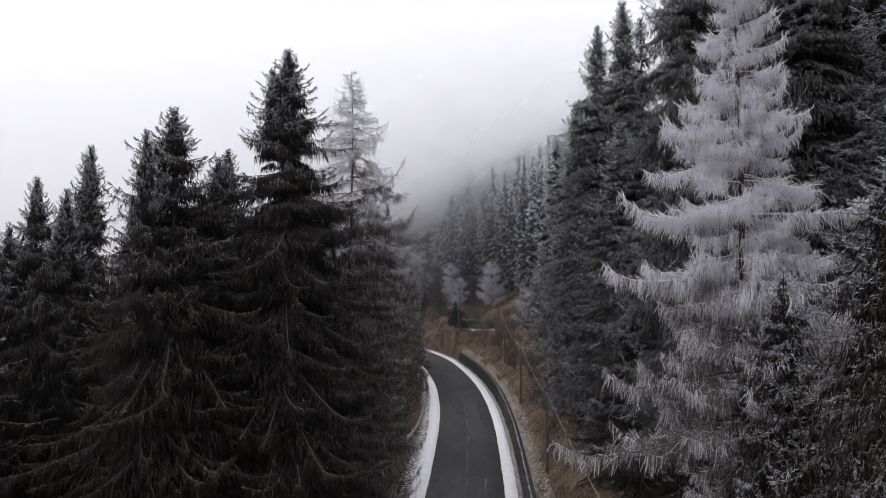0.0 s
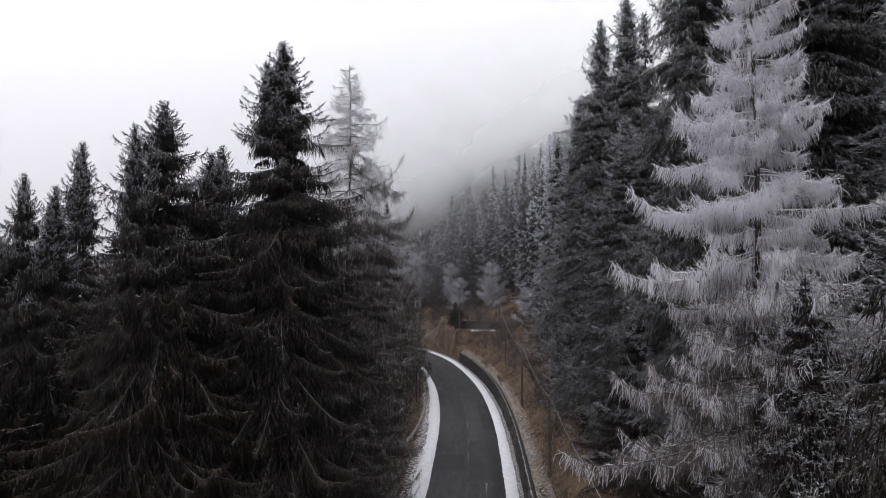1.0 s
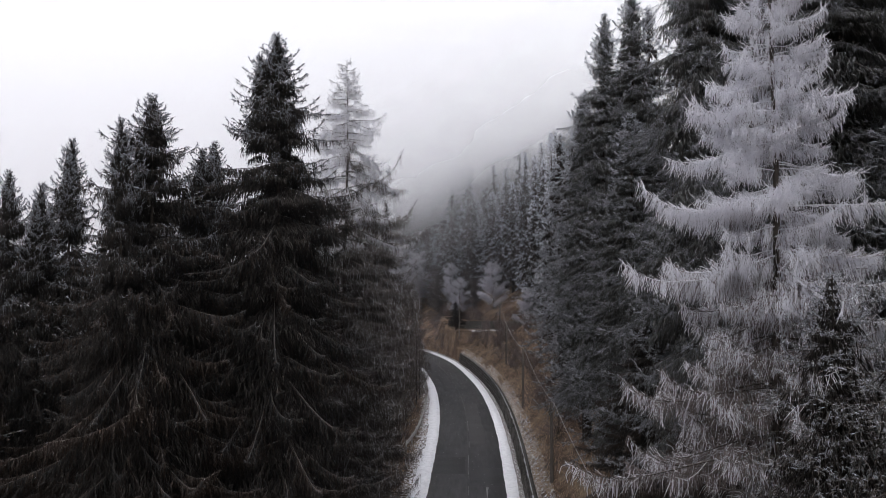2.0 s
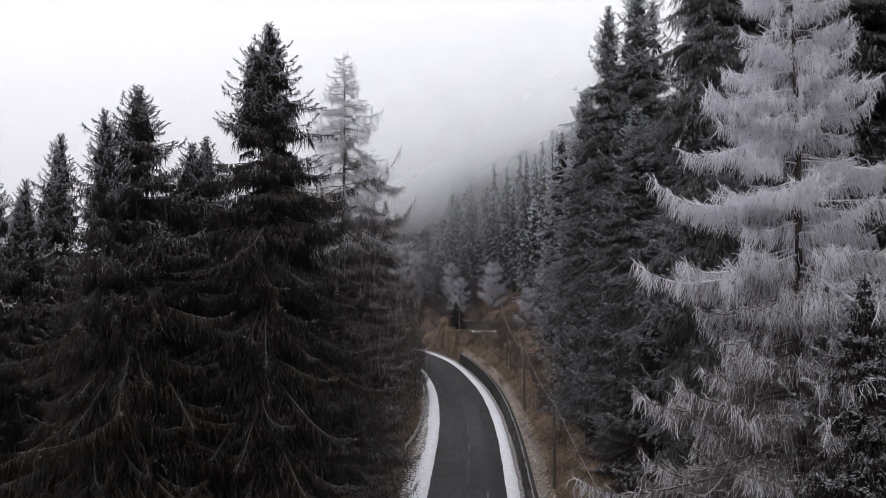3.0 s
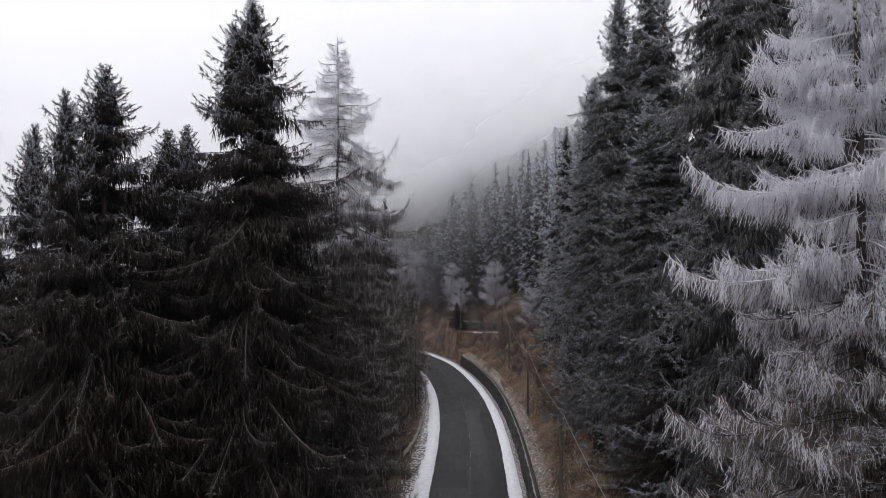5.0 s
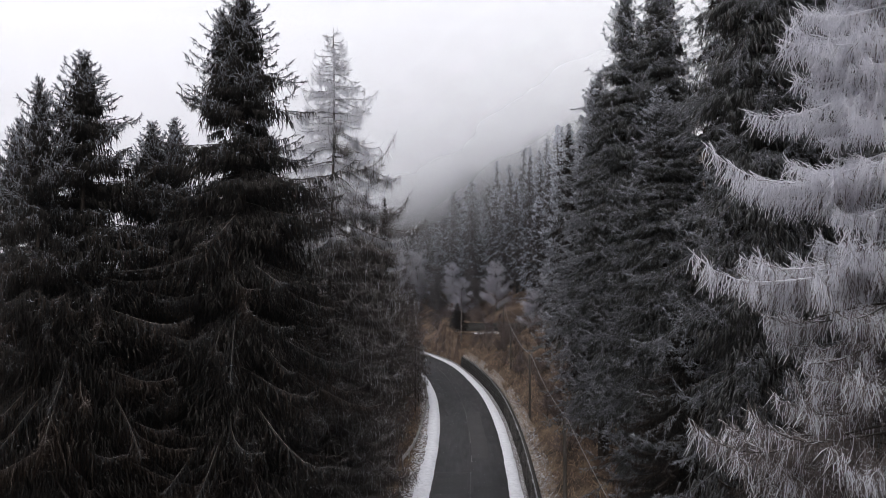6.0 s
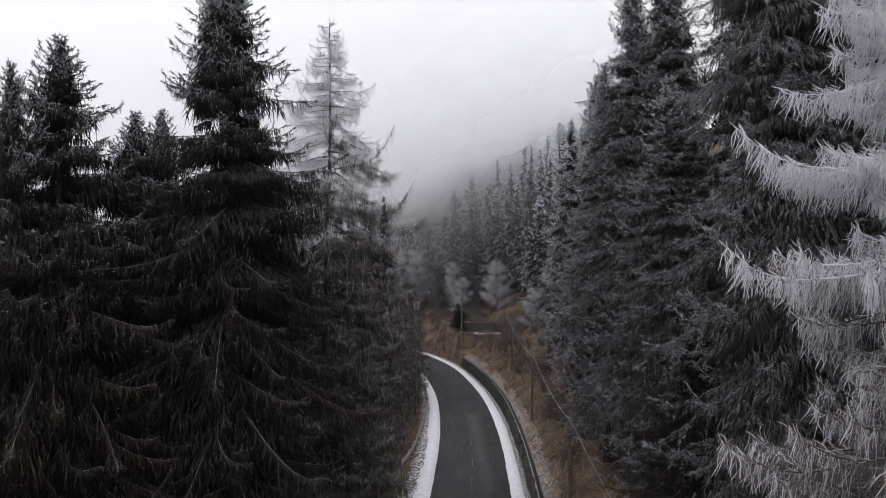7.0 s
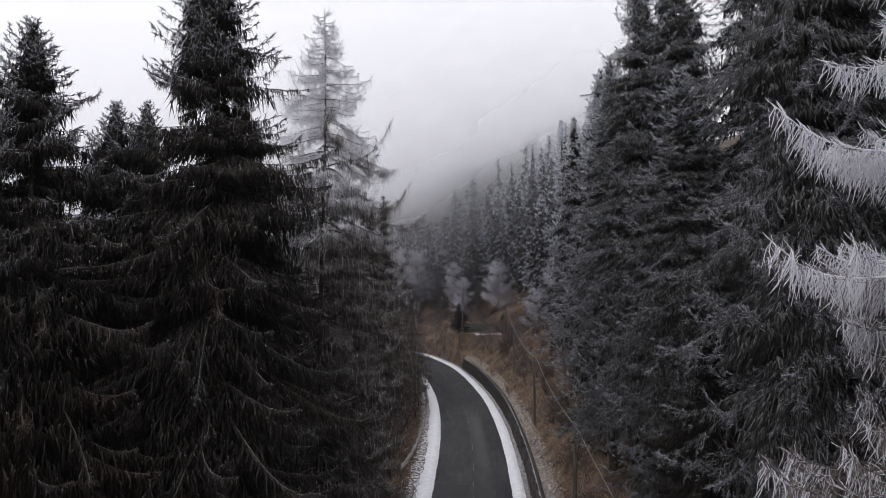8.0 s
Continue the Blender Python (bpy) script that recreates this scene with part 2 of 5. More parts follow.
def strands(base, way, length, radius, sag=0.0, segs=2, swell=1.0, bend=None, kink=None):
    """Many three-sided twigs at once, tapering, or (segs 3) even and blunt with a kink. base, way: (n, 3); length, radius: (n,)."""
    n = len(base)
    way = way / (np.linalg.norm(way, axis=1)[:, None] + 1e-9)
    ref = np.where(np.abs(way[:, 2:3]) > 0.85, np.array([[1.0, 0.2, 0]]), np.array([[0, 0, 1.0]]))
    u = np.cross(way, ref)
    u /= np.linalg.norm(u, axis=1)[:, None] + 1e-9
    w = np.cross(way, u)
    rings = []
    for k in range(segs):
        t = k / segs if segs < 3 else (0.0, 0.5, 0.94)[k]
        c = base + way * (length * t)[:, None]
        c[:, 2] -= np.asarray(sag) * length * t * t
        if bend is not None:
            c += bend * (length * t * t)[:, None]
        if kink is not None and k == 1:
            c += kink
        r = radius * ((0.85, 1.0, 0.7)[k] if segs == 3 else 1.0 if segs == 1 else (0.55 if k == 0 else swell * (1.15 - 0.75 * t)))
        for j in range(3):
            a = 2 * math.pi * j / 3 + 0.6 * k
            rings.append(c + r[:, None] * (math.cos(a) * u + math.sin(a) * w))
    tip = base + way * length[:, None]
    tip[:, 2] -= np.asarray(sag) * length
    if bend is not None:
        tip += bend * length[:, None]
    rings.append(tip)
    m = 3 * segs + 1
    v = np.stack(rings, axis=1).reshape(-1, 3)
    quads, tris = [], []
    for k in range(segs - 1):
        for j in range(3):
            i = (j + 1) % 3
            quads.append((3 * k + j, 3 * k + i, 3 * k + 3 + i, 3 * k + 3 + j))
    for j in range(3):
        tris.append((3 * (segs - 1) + j, 3 * (segs - 1) + (j + 1) % 3, 3 * segs))
    off = (np.arange(n) * m)[:, None, None]
    t = (np.array(tris)[None] + off).reshape(-1, 3)
    q = (np.array(quads)[None] + off).reshape(-1, 4) if quads else np.zeros((0, 4), int)
    return v, q, t


def add_strands(bag, mat, *args, **kw):
    v, q, t = strands(*args, **kw)
    bag.v.append(v)
    if len(q):
        bag.f.append((q + bag.n, mat))
    bag.f.append((t + bag.n, mat))
    bag.n += len(v)


# ------------------------------------------------------------------ lie of the land
ROAD = np.array([(-230, -420), (-60, -160), (-14, -70), (-5, -32), (-1.2, 0), (0.25, 20), (1.28, 36.6), (1.78, 45.5), (2.02, 53), (2.04, 62),
                 (1.65, 70), (0.85, 78), (-0.35, 86), (-2.3, 94.5), (-6.0, 103.5), (-12.5, 112), (-24, 121), (-48, 133), (-110, 155), (-420, 240)], float)


def smooth_line(p, n):
    out = []
    for i in range(len(p) - 1):
        a, b, c, d = p[max(i - 1, 0)], p[i], p[i + 1], p[min(i + 2, len(p) - 1)]
        for k in range(n):
            t = k / n
            out.append(0.5 * ((2 * b) + (c - a) * t + (2 * a - 5 * b + 4 * c - d) * t * t + (3 * b - a - 3 * c + d) * t ** 3))
    out.append(p[-1])
    return np.array(out)


LINE = smooth_line(ROAD, 10)
TAN = np.gradient(LINE, axis=0)
TAN /= np.linalg.norm(TAN, axis=1)[:, None]
NOR = np.stack([TAN[:, 1], -TAN[:, 0]], axis=1)        # to the right of the road


def beside(x, y):
    """Signed distance from the road's middle line, right positive."""
    x, y = np.atleast_1d(np.asarray(x, float)), np.atleast_1d(np.asarray(y, float))
    best, out = np.full(x.shape, 1e18), np.zeros(x.shape)
    for i in range(len(LINE) - 1):
        a, b = LINE[i], LINE[i + 1]
        dx, dy = b - a
        t = np.clip(((x - a[0]) * dx + (y - a[1]) * dy) / (dx * dx + dy * dy), 0, 1)
        px, py = x - a[0] - t * dx, y - a[1] - t * dy
        d = px * px + py * py
        s = np.where(px * dy - py * dx > 0, 1.0, -1.0)
        hit = d < best
        best, out = np.where(hit, d, best), np.where(hit, s * np.sqrt(d), out)
    return out


def ripple(x, y):
    return (0.5 * np.sin(0.31 * x + 1.3) * np.cos(0.27 * y) + 0.3 * np.sin(0.83 * x - 0.61 * y) + 0.18 * np.sin(1.9 * x + 1.4 * y + 0.7)
            + 0.1 * np.sin(3.7 * x - 2.9 * y))


TRACK_Y, TRACK_Z = 96.0, 4.1         # front edge and level of the track above the road


def land(x, y):
    x, y = np.atleast_1d(np.asarray(x, float)), np.atleast_1d(np.asarray(y, float))
    s = beside(x, y)
    r = np.clip(s - WALL_AT - 0.35, 0, None)
    up = WALL_UP + 0.60 * r + 0.35 * ripple(x, y) * np.clip(r / 3, 0, 1)
    # a track benched into the slope where the road turns away
    w = np.clip((x + 1.5) / 1.5, 0, 1) * np.clip((16 - x) / 2, 0, 1) * (s > WALL_AT + 0.9)
    bench = np.where(y < TRACK_Y, np.clip(up, TRACK_Z - 0.75 * (TRACK_Y - y), np.maximum(TRACK_Z, TRACK_Z + (86 - y) * 2)),
                     np.where(y < TRACK_Y + 2.6, TRACK_Z, np.where(y < TRACK_Y + 14, np.maximum(up, TRACK_Z + 1.2), up)))
    up = up * (1 - w) + bench * w
    up = np.where(s > WALL_AT + 0.55, up, -0.03)
    up = np.where(up > 36, 36 + 8 * np.tanh((up - 36) / 8), up)
    d = np.clip(-s - 4.3, 0, None)
    down = -0.03 - np.where(d < 16, 0.5 * d, 8 + 0.22 * (d - 16)) + 0.3 * ripple(x, y) * np.clip(d / 3, 0, 1)
    down = np.maximum(down, -45 + 0.5 * ripple(x * 0.1, y * 0.1))
    return np.where(s > 0, up, down)


def ground_at(x, y):
    return float(land(x, y)[0])


def spread(lo, hi, step, far, grow=1.22):
    """Even steps from lo to hi, then ever wider ones out to far on both sides."""
    mid = list(np.arange(lo, hi + 1e-6, step))
    a, b, s = [], [], step
    while (mid[-1] if not b else b[-1]) < far:
        s *= grow
        b.append((mid[-1] if not b else b[-1]) + s)
    s = step
    while (mid[0] if not a else a[-1]) > -far:
        s *= grow
        a.append((mid[0] if not a else a[-1]) - s)
    return np.array(a[::-1] + mid + b)


gx, gy = spread(-14, 24, 0.4, 2500), spread(4, 126, 0.5, 2500)
GX, GY = np.meshgrid(gx, gy)
flat_s = beside(GX.ravel(), GY.ravel())
GZ = land(GX.ravel(), GY.ravel())
verts = np.stack([GX.ravel(), GY.ravel(), GZ], axis=1)
nx, ny = len(gx), len(gy)
idx = np.arange(nx * ny).reshape(ny, nx)
quads = np.stack([idx[:-1, :-1], idx[:-1, 1:], idx[1:, 1:], idx[1:, :-1]], axis=-1).reshape(-1, 4)
me = mesh_of("ground", verts, [(quads, 0)], [EARTH])
snow_at = 0.12 + 0.40 * np.exp(-((flat_s - 4.35) / 0.5) ** 2) * (GY.ravel() < 66) + 0.48 * np.exp(-((flat_s + 3.5) / 0.9) ** 2)
me.attributes.new("snow", "FLOAT", "POINT").data.foreach_set("value", snow_at.astype(np.float32))
me.polygons.foreach_set("use_smooth", np.ones(len(quads), dtype=bool))
ground = tagged(new("ground", me), "brown grassy hillside earth dusted with snow", "ground", kind="structure")

FIRST, LAST = 30, 170


def strip(name, s0, s1, z0, z1, mat, wob0=0.0, wob1=0.0, seed=0, thick=0.0, first=FIRST, last=LAST, fine=6):
    """A band along the road between two distances from its middle, with wavering edges and a real thickness."""
    L = smooth_line(LINE[first:last], fine)
    T = np.gradient(L, axis=0)
    T /= np.linalg.norm(T, axis=1)[:, None] + 1e-9
    N = np.stack([T[:, 1], -T[:, 0]], axis=1)
    run = np.concatenate(([0], np.cumsum(np.linalg.norm(np.diff(L, axis=0), axis=1))))

    def wob(k):
        return (np.sin(run * 0.37 + k) + 0.6 * np.sin(run * 1.13 + 2 * k) + 0.5 * np.sin(run * 2.9 + 3 * k) + 0.4 * np.sin(run * 6.1 + k)) / 2.5

    a, b = s0 + wob0 * wob(seed), s1 + wob1 * wob(seed + 5)
    rows = []
    for s, z in ((a, z0 - thick), (a + 0.03, z0), (b - 0.03, z1), (b, z1 - thick)):
        q = L + N * s[:, None]
        rows.append(np.column_stack([q, np.full(len(q), z)]))
    v = np.stack(rows, axis=1).reshape(-1, 3)
    n = len(L)
    i = np.arange(n - 1)[:, None] * 4
    f = np.concatenate([i + np.array([[k, k + 1, k + 5, k + 4]]) for k in range(3)])
    return mesh_of(name, v, [(f[:, ::-1], 0)], [mat])


tagged(new("road", strip("road", -3.3, 3.5, 0.0, 0.0, ASPHALT, thick=0.05)), "worn dark grey asphalt mountain road with patches", "road", kind="structure")
tagged(new("snow_verge", strip("snow_verge", 2.38, 3.18, 0.03, 0.07, SNOW, 0.05, 0.06, 1, 0.06)), "strip of white packed snow along the road", "snow", kind="structure")
tagged(new("snow_verge", strip("snow_verge", -3.35, -2.36, 0.07, 0.03, SNOW, 0.16, 0.05, 2, 0.06)), "strip of white packed snow along the road", "snow", kind="structure")
tagged(new("gravel_verge", strip("gravel_verge", 3.12, 3.62, 0.045, 0.10, GRAVEL, 0.08, 0.0, 3, 0.06)), "frozen gravel strip at the foot of the wall", "gravel", kind="structure")


tagged(new("bank_foot", strip("bank_foot", WALL_AT + 0.42, WALL_AT + 1.25, WALL_UP + 0.04, WALL_UP + 0.54, LITTER, 0.0, 0.12, 4, 0.5, *(int(np.argmin(np.abs(LINE[:, 1] - v))) for v in (14, 91)))),
       "frosted leaf litter and straw above the wall", "litter", kind="structure")


def repair(name, s0, s1, y0, y1, mat, label, z=0.004, rough=0.05, seed=0):
    """A thin ragged-edged patch on the asphalt between two distances along the road."""
    g = np.random.default_rng(seed)
    n = max(6, int((y1 - y0) / 0.25))
    ys = np.linspace(y0, y1, n)
    cx, tx, ty = np.interp(ys, LINE[30:170, 1], LINE[30:170, 0]), np.interp(ys, LINE[30:170, 1], NOR[30:170, 0]), np.interp(ys, LINE[30:170, 1], NOR[30:170, 1])
    a, c = s0 + np.cumsum(g.normal(0, rough, n)) * 0.5, s1 + np.cumsum(g.normal(0, rough, n)) * 0.5
    v = np.concatenate([np.column_stack([cx + tx * q, ys + ty * q, np.full(n, h)]) for q, h in ((a, -0.01), (a + 0.01, z), (c - 0.01, z), (c, -0.01))])
    f = [(k * n + j, (k + 1) * n + j, (k + 1) * n + j + 1, k * n + j + 1) for k in range(3) for j in range(n - 1)]
    return tagged(new(name, mesh_of(name, v, [(np.array(f), 0)], [mat])), label, name.replace("_", " "), kind="structure")


repair("tar_seam", -0.01, 0.03, 24, 92, TAR, "dark sealed seam along the middle of the asphalt", 0.006, 0.012, 3)
for k, (y0, y1) in enumerate(((33, 37.2), (38.6, 40.1), (41.5, 46.5), (48.5, 50.2), (53, 57.5), (61, 62.2))):
    repair("crack", 0.07 + 0.03 * math.sin(k * 2.1), 0.105 + 0.03 * math.sin(k * 2.1), y0, y1, CHALK, "pale weathered crack in the asphalt", 0.008, 0.014, 10 + k)
repair("crack", 1.25, 1.29, 37.0, 40.0, CHALK, "pale weathered crack in the asphalt", 0.008, 0.05, 31)
repair("asphalt_patch", 0.12, 1.35, 49.5, 63.5, PALE, "paler asphalt repair in the road", 0.004, 0.03, 4)
repair("asphalt_patch", -2.2, -0.10, 42.4, 46.0, REPAIR, "darker asphalt repair across the road", 0.004, 0.03, 5)
repair("asphalt_patch", 0.15, 2.2, 40.5, 43.8, REPAIR, "darker asphalt repair across the road", 0.004, 0.03, 6)
repair("asphalt_patch", -2.25, -1.5, 62.0, 67.5, REPAIR, "dark ragged asphalt repair by the snow", 0.004, 0.09, 7)
repair("asphalt_patch", -1.4, -0.2, 70.0, 80.0, REPAIR, "darker asphalt repair in the road", 0.004, 0.03, 8)
repair("tar_seam", -2.3, -0.05, 46.2, 46.34, TAR, "dark sealed seam across the asphalt", 0.006, 0.0, 9)
repair("tar_seam", -2.3, 2.3, 40.1, 40.2, TAR, "dark sealed seam across the asphalt", 0.006, 0.0, 12)


# ------------------------------------------------------------------ trees
def limb(h, az, L, e0, droop, lift, n=7, curl=0.0):
    """Middle line of a limb that leaves the trunk at height h."""
    t = np.linspace(0, 1, n)
    rad = L * t * (1 - 0.06 * t)
    z = h + L * (e0 * t - droop * t ** 1.6 + lift * t ** 4)
    a = az + curl * t * t
    return np.column_stack([np.cos(a) * rad, np.sin(a) * rad, z])


def along(curve, t):
    k = np.clip(t, 0, 1) * (len(curve) - 1)
    i = np.minimum(k.astype(int), len(curve) - 2)
    f = (k - i)[:, None]
    return curve[i] * (1 - f) + curve[i + 1] * f, curve[i + 1] - curve[i]


def veil_spruce(seed, tall, slope, widest, gap=0.45, per=6, pitch=0.06, fringe=0.75, thick=0.011, low=0.15, rime_top=0.4, rime=0.0, tipice=0.1, dry=0.25,
                e_top=0.30, ragged=0.4, wild=0.25, spread=0.30, fill=30.0, sprig=2, tuft=0.10, sag=0.45, curl=0.30, sparse=0.35, brush=5, hang=1.0, fork=False, lats=4.0, inner=1.6, form=2, needle=0.7, nib=1.0, drape=0.8, narrow=0.35, frostless=0.3, outer=0.0):
    """A spruce whose sagging limbs turn up at the ends and carry curtains of hanging branchlets. Materials: green, dry, rimed, inner."""
    g = np.random.default_rng(seed)
    trunk, crown = Bag(), Bag()
    zs = np.linspace(0, tall, 14)
    mid = np.column_stack([0.12 * np.sin(zs * 0.35 + seed) * zs / tall, 0.1 * np.cos(zs * 0.3 + seed) * zs / tall, zs])
    trunk.add(*tube(mid, 0.012 + 0.0119 * (tall - zs) ** 1.02, 7))
    stems = [(0.0, 0.0, tall, tall * low, 1.0)]
    if fork:                    # a second leader beside the first
        stems.append((0.55, -0.2, tall - 0.75, tall - 4.2, 0.55))
    for ox, oy, peak, foot, share in stems:
        if ox:
            trunk.add(*tube(np.array([(0.1, 0, peak - 4.5), (ox * 0.8, oy * 0.8, peak - 3.0), (ox, oy, peak)]), np.array([0.04, 0.03, 0.008]), 4))
        h = foot
        while h < peak - 0.06:
            u = peak - h
            rel = u / tall
            deep = min(1.0, max(0.0, (rel - 0.06) / 0.30))
            reach = (min(slope * (min(u, 7.5) + 0.4 * max(0.0, u - 7.5)), widest) + 0.10) * share
            n = per if u > 0.8 else 4
            for k in range(n):
                L = reach * (1 - ragged + ragged * 1.6 * g.random())
                az = 2 * math.pi * (k + 0.8 * g.random()) / n + h * 2.4
                e0 = e_top * max(0.0, 1 - rel * 5.0) + g.normal(0, 0.10) - 0.08 * deep + 0.05
                c = limb(min(peak - 0.03, h + g.normal(0, wild * min(1, u / 3))), az, L, e0, 0.16 + sag * deep * g.uniform(0.55, 1.3), 0.10 + curl * g.uniform(0.2, 1.4), 9, g.normal(0, 0.2))
                c[:, :2] += mid[min(13, int((1 - u / tall) * 13)), :2] + np.array([ox, oy])
                if L > 0.35:
                    trunk.add(*tube(c, np.linspace(0.007 + 0.0035 * L, 0.004, 9), 3))
                out = np.array([math.cos(az), math.sin(az), 0.0])
                # side branches, shorter towards the end
                n2 = int(3 + lats * L)
                t2 = np.clip(np.linspace(0.14, 0.94, n2) + g.normal(0, 0.03, n2), 0.08, 0.97)
                p2, d2 = along(c, t2)
                d2 /= np.linalg.norm(d2, axis=1)[:, None] + 1e-9
                s2 = np.cross(d2, np.array([0, 0, 1.0])) * np.where(np.arange(n2) % 2, 1.0, -1.0)[:, None]
                w2 = d2 * g.uniform(0.6, 1.1, n2)[:, None] + s2 * g.uniform(0.4, 1.0, n2)[:, None] + g.normal(0, 0.10, (n2, 3))
                w2[:, 2] += 0.12 - 0.30 * deep
                w2 /= np.linalg.norm(w2, axis=1)[:, None]
                l2 = np.minimum((spread * (1 - narrow * deep) * L * (1 - t2) ** 0.7 * np.clip(t2 * 3.5, 0.2, 1) + 0.10) * g.uniform(0.6, 1.3, n2), 0.55 * L + 0.04)
                bow = 0.10 + 0.35 * deep
                # hanging branchlets on the limb and on its side branches
                weight = np.concatenate([[(0.8 + drape * deep) * L], l2])
                m = max(6, int(weight.sum() / pitch))
                j = g.choice(n2 + 1, m, p=weight / weight.sum())
                s = g.random(m) ** 0.8
                pm, dm = along(c, 0.10 + 0.90 * s)
                dm /= np.linalg.norm(dm, axis=1)[:, None] + 1e-9
                jj = np.maximum(j - 1, 0)
                ps = p2[jj] + w2[jj] * (l2[jj] * s)[:, None]
                ps[:, 2] -= bow * l2[jj] * s * s
                main = j == 0
                p, d = np.where(main[:, None], pm, ps), np.where(main[:, None], dm, w2[jj])
                lat = np.cross(d, np.array([0, 0, 1.0])) * np.where(g.random(m) < 0.5, 1.0, -1.0)[:, None]
                pos = np.where(main, 0.1 + 0.9 * s, t2[jj])
                down = g.random(m) < hang * (0.30 + 0.65 * deep) * np.where(pos > 0.88, 0.45, 1.0)
                way = np.where(down[:, None], d * 0.22 + lat * g.uniform(0, 0.18, m)[:, None] + g.normal(0, 0.12, (m, 3)), d * 0.8 + lat * g.uniform(0.2, 0.9, m)[:, None] + g.normal(0, 0.15, (m, 3)))
                way[:, 2] += np.where(down, -0.8, g.uniform(-0.2, 0.28, m))
                ln = np.where(down, fringe * g.uniform(0.35, 1.25, m) * (0.30 + 0.70 * deep) * (1.05 - 0.65 * pos), 1.5 * tuft * g.uniform(0.5, 1.3, m)) * min(1.0, 0.45 + 0.35 * L)
                rd = thick * g.uniform(0.75, 1.2, m)
                x = g.random(m)
                top = max(0.0, 1 - rel / 0.25)
                limbdry = dry * g.uniform(0.2, 2.2)
                kind = np.where(x < rime + rime_top * top * (0.4 + 0.9 * pos) + outer * (1 - frostless * deep) * (pos > 0.72), 2, np.where(x > 1 - limbdry * (0.3 + 1.0 * deep), 1, 0))
                for q in (0, 1, 2):
                    z = kind == q
                    if z.any():
                        add_strands(crown, q, p[z], way[z], ln[z], rd[z], np.where(down[z], 0.25, 0.05), form)
                if sprig:               # needle tufts on the branchlets
                    way /= np.linalg.norm(way, axis=1)[:, None] + 1e-9
                    f = np.tile((np.arange(sprig) + 0.7) / sprig, m) * g.uniform(0.8, 1.05, m * sprig)
                    P, W, N = np.repeat(p, sprig, axis=0), np.repeat(way, sprig, axis=0), np.repeat(ln, sprig)
                    P = P + W * (N * f)[:, None]
                    P[:, 2] -= np.repeat(np.where(down, 0.25, 0.05), sprig) * N * f * f
                    W = W * 0.75 + g.normal(0, 0.5, W.shape)
                    kk = np.where(g.random(len(P)) < tipice * (0.2 + 0.8 * np.repeat(pos, sprig)) * (1 - frostless * deep), 2, np.repeat(kind, sprig))
                    lt = tuft * g.uniform(0.6, 1.35, len(P))
                    for q in (0, 1, 2):
                        z = kk == q
                        if z.any():
                            add_strands(crown, q, P[z], W[z], lt[z], needle * thick * g.uniform(0.8, 1.2, int(z.sum())), 0.0, 1)
                # brushes of short twigs at the ends
                ends = np.concatenate([c[-1:], c[-1:], c[-2:-1], p2 + w2 * l2[:, None] - np.array([0, 0, 1.0]) * (bow * l2)[:, None]])
                dirs = np.concatenate([c[-1:] - c[-2:-1], c[-1:] - c[-2:-1], c[-1:] - c[-2:-1], w2])
                dirs /= np.linalg.norm(dirs, axis=1)[:, None] + 1e-9
                E, D = np.repeat(ends, brush, axis=0), np.repeat(dirs, brush, axis=0)
                E = E - D * g.uniform(0, 0.14, len(E))[:, None] * min(1.0, L + 0.2)
                D = D * 0.85 + g.normal(0, 0.42, D.shape) + out * 0.15
                D[:, 2] += g.uniform(-0.35, 0.75, len(E)) - 0.15 * deep
                kk = np.where(g.random(len(E)) < tipice * (1 - frostless * deep) + rime_top * top * 0.7, 2, np.where(g.random(len(E)) < limbdry * deep, 1, 0))
                le = g.uniform(0.5, 1.3, len(E)) * tuft * 1.1 * min(1.0, 0.45 + L)
                for q in (0, 1, 2):
                    z = kk == q
                    if z.any():
                        add_strands(crown, q, E[z], D[z], le[z], np.full(int(z.sum()), thick * nib), 0.0, form)
                # inner fill to close gaps; mostly a darker material, shade put into its colour
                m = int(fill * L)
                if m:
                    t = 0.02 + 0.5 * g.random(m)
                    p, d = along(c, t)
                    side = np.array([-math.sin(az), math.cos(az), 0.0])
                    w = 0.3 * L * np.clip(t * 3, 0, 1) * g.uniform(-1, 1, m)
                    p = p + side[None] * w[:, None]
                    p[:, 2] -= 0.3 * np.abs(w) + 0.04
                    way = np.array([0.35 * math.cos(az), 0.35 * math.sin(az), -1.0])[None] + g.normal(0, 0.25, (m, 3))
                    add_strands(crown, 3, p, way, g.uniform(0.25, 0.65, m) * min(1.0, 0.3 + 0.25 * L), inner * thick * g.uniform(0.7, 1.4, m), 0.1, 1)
            h += gap * (1 + sparse * deep) * (0.30 + 0.70 * min(1, u / 4)) * g.uniform(0.75, 1.25)
        m = 12
        way = g.normal(0, 0.55, (m, 3))
        way[:, 2] = np.abs(way[:, 2]) + 0.7
        add_strands(crown, 2, np.array([[mid[-1, 0] + ox, mid[-1, 1] + oy, peak]]) - np.array([0, 0, 1.0]) * 0.4 * g.random(m)[:, None], way, np.full(m, 0.17), np.full(m, thick), 0.0, 1)
    return trunk, crown


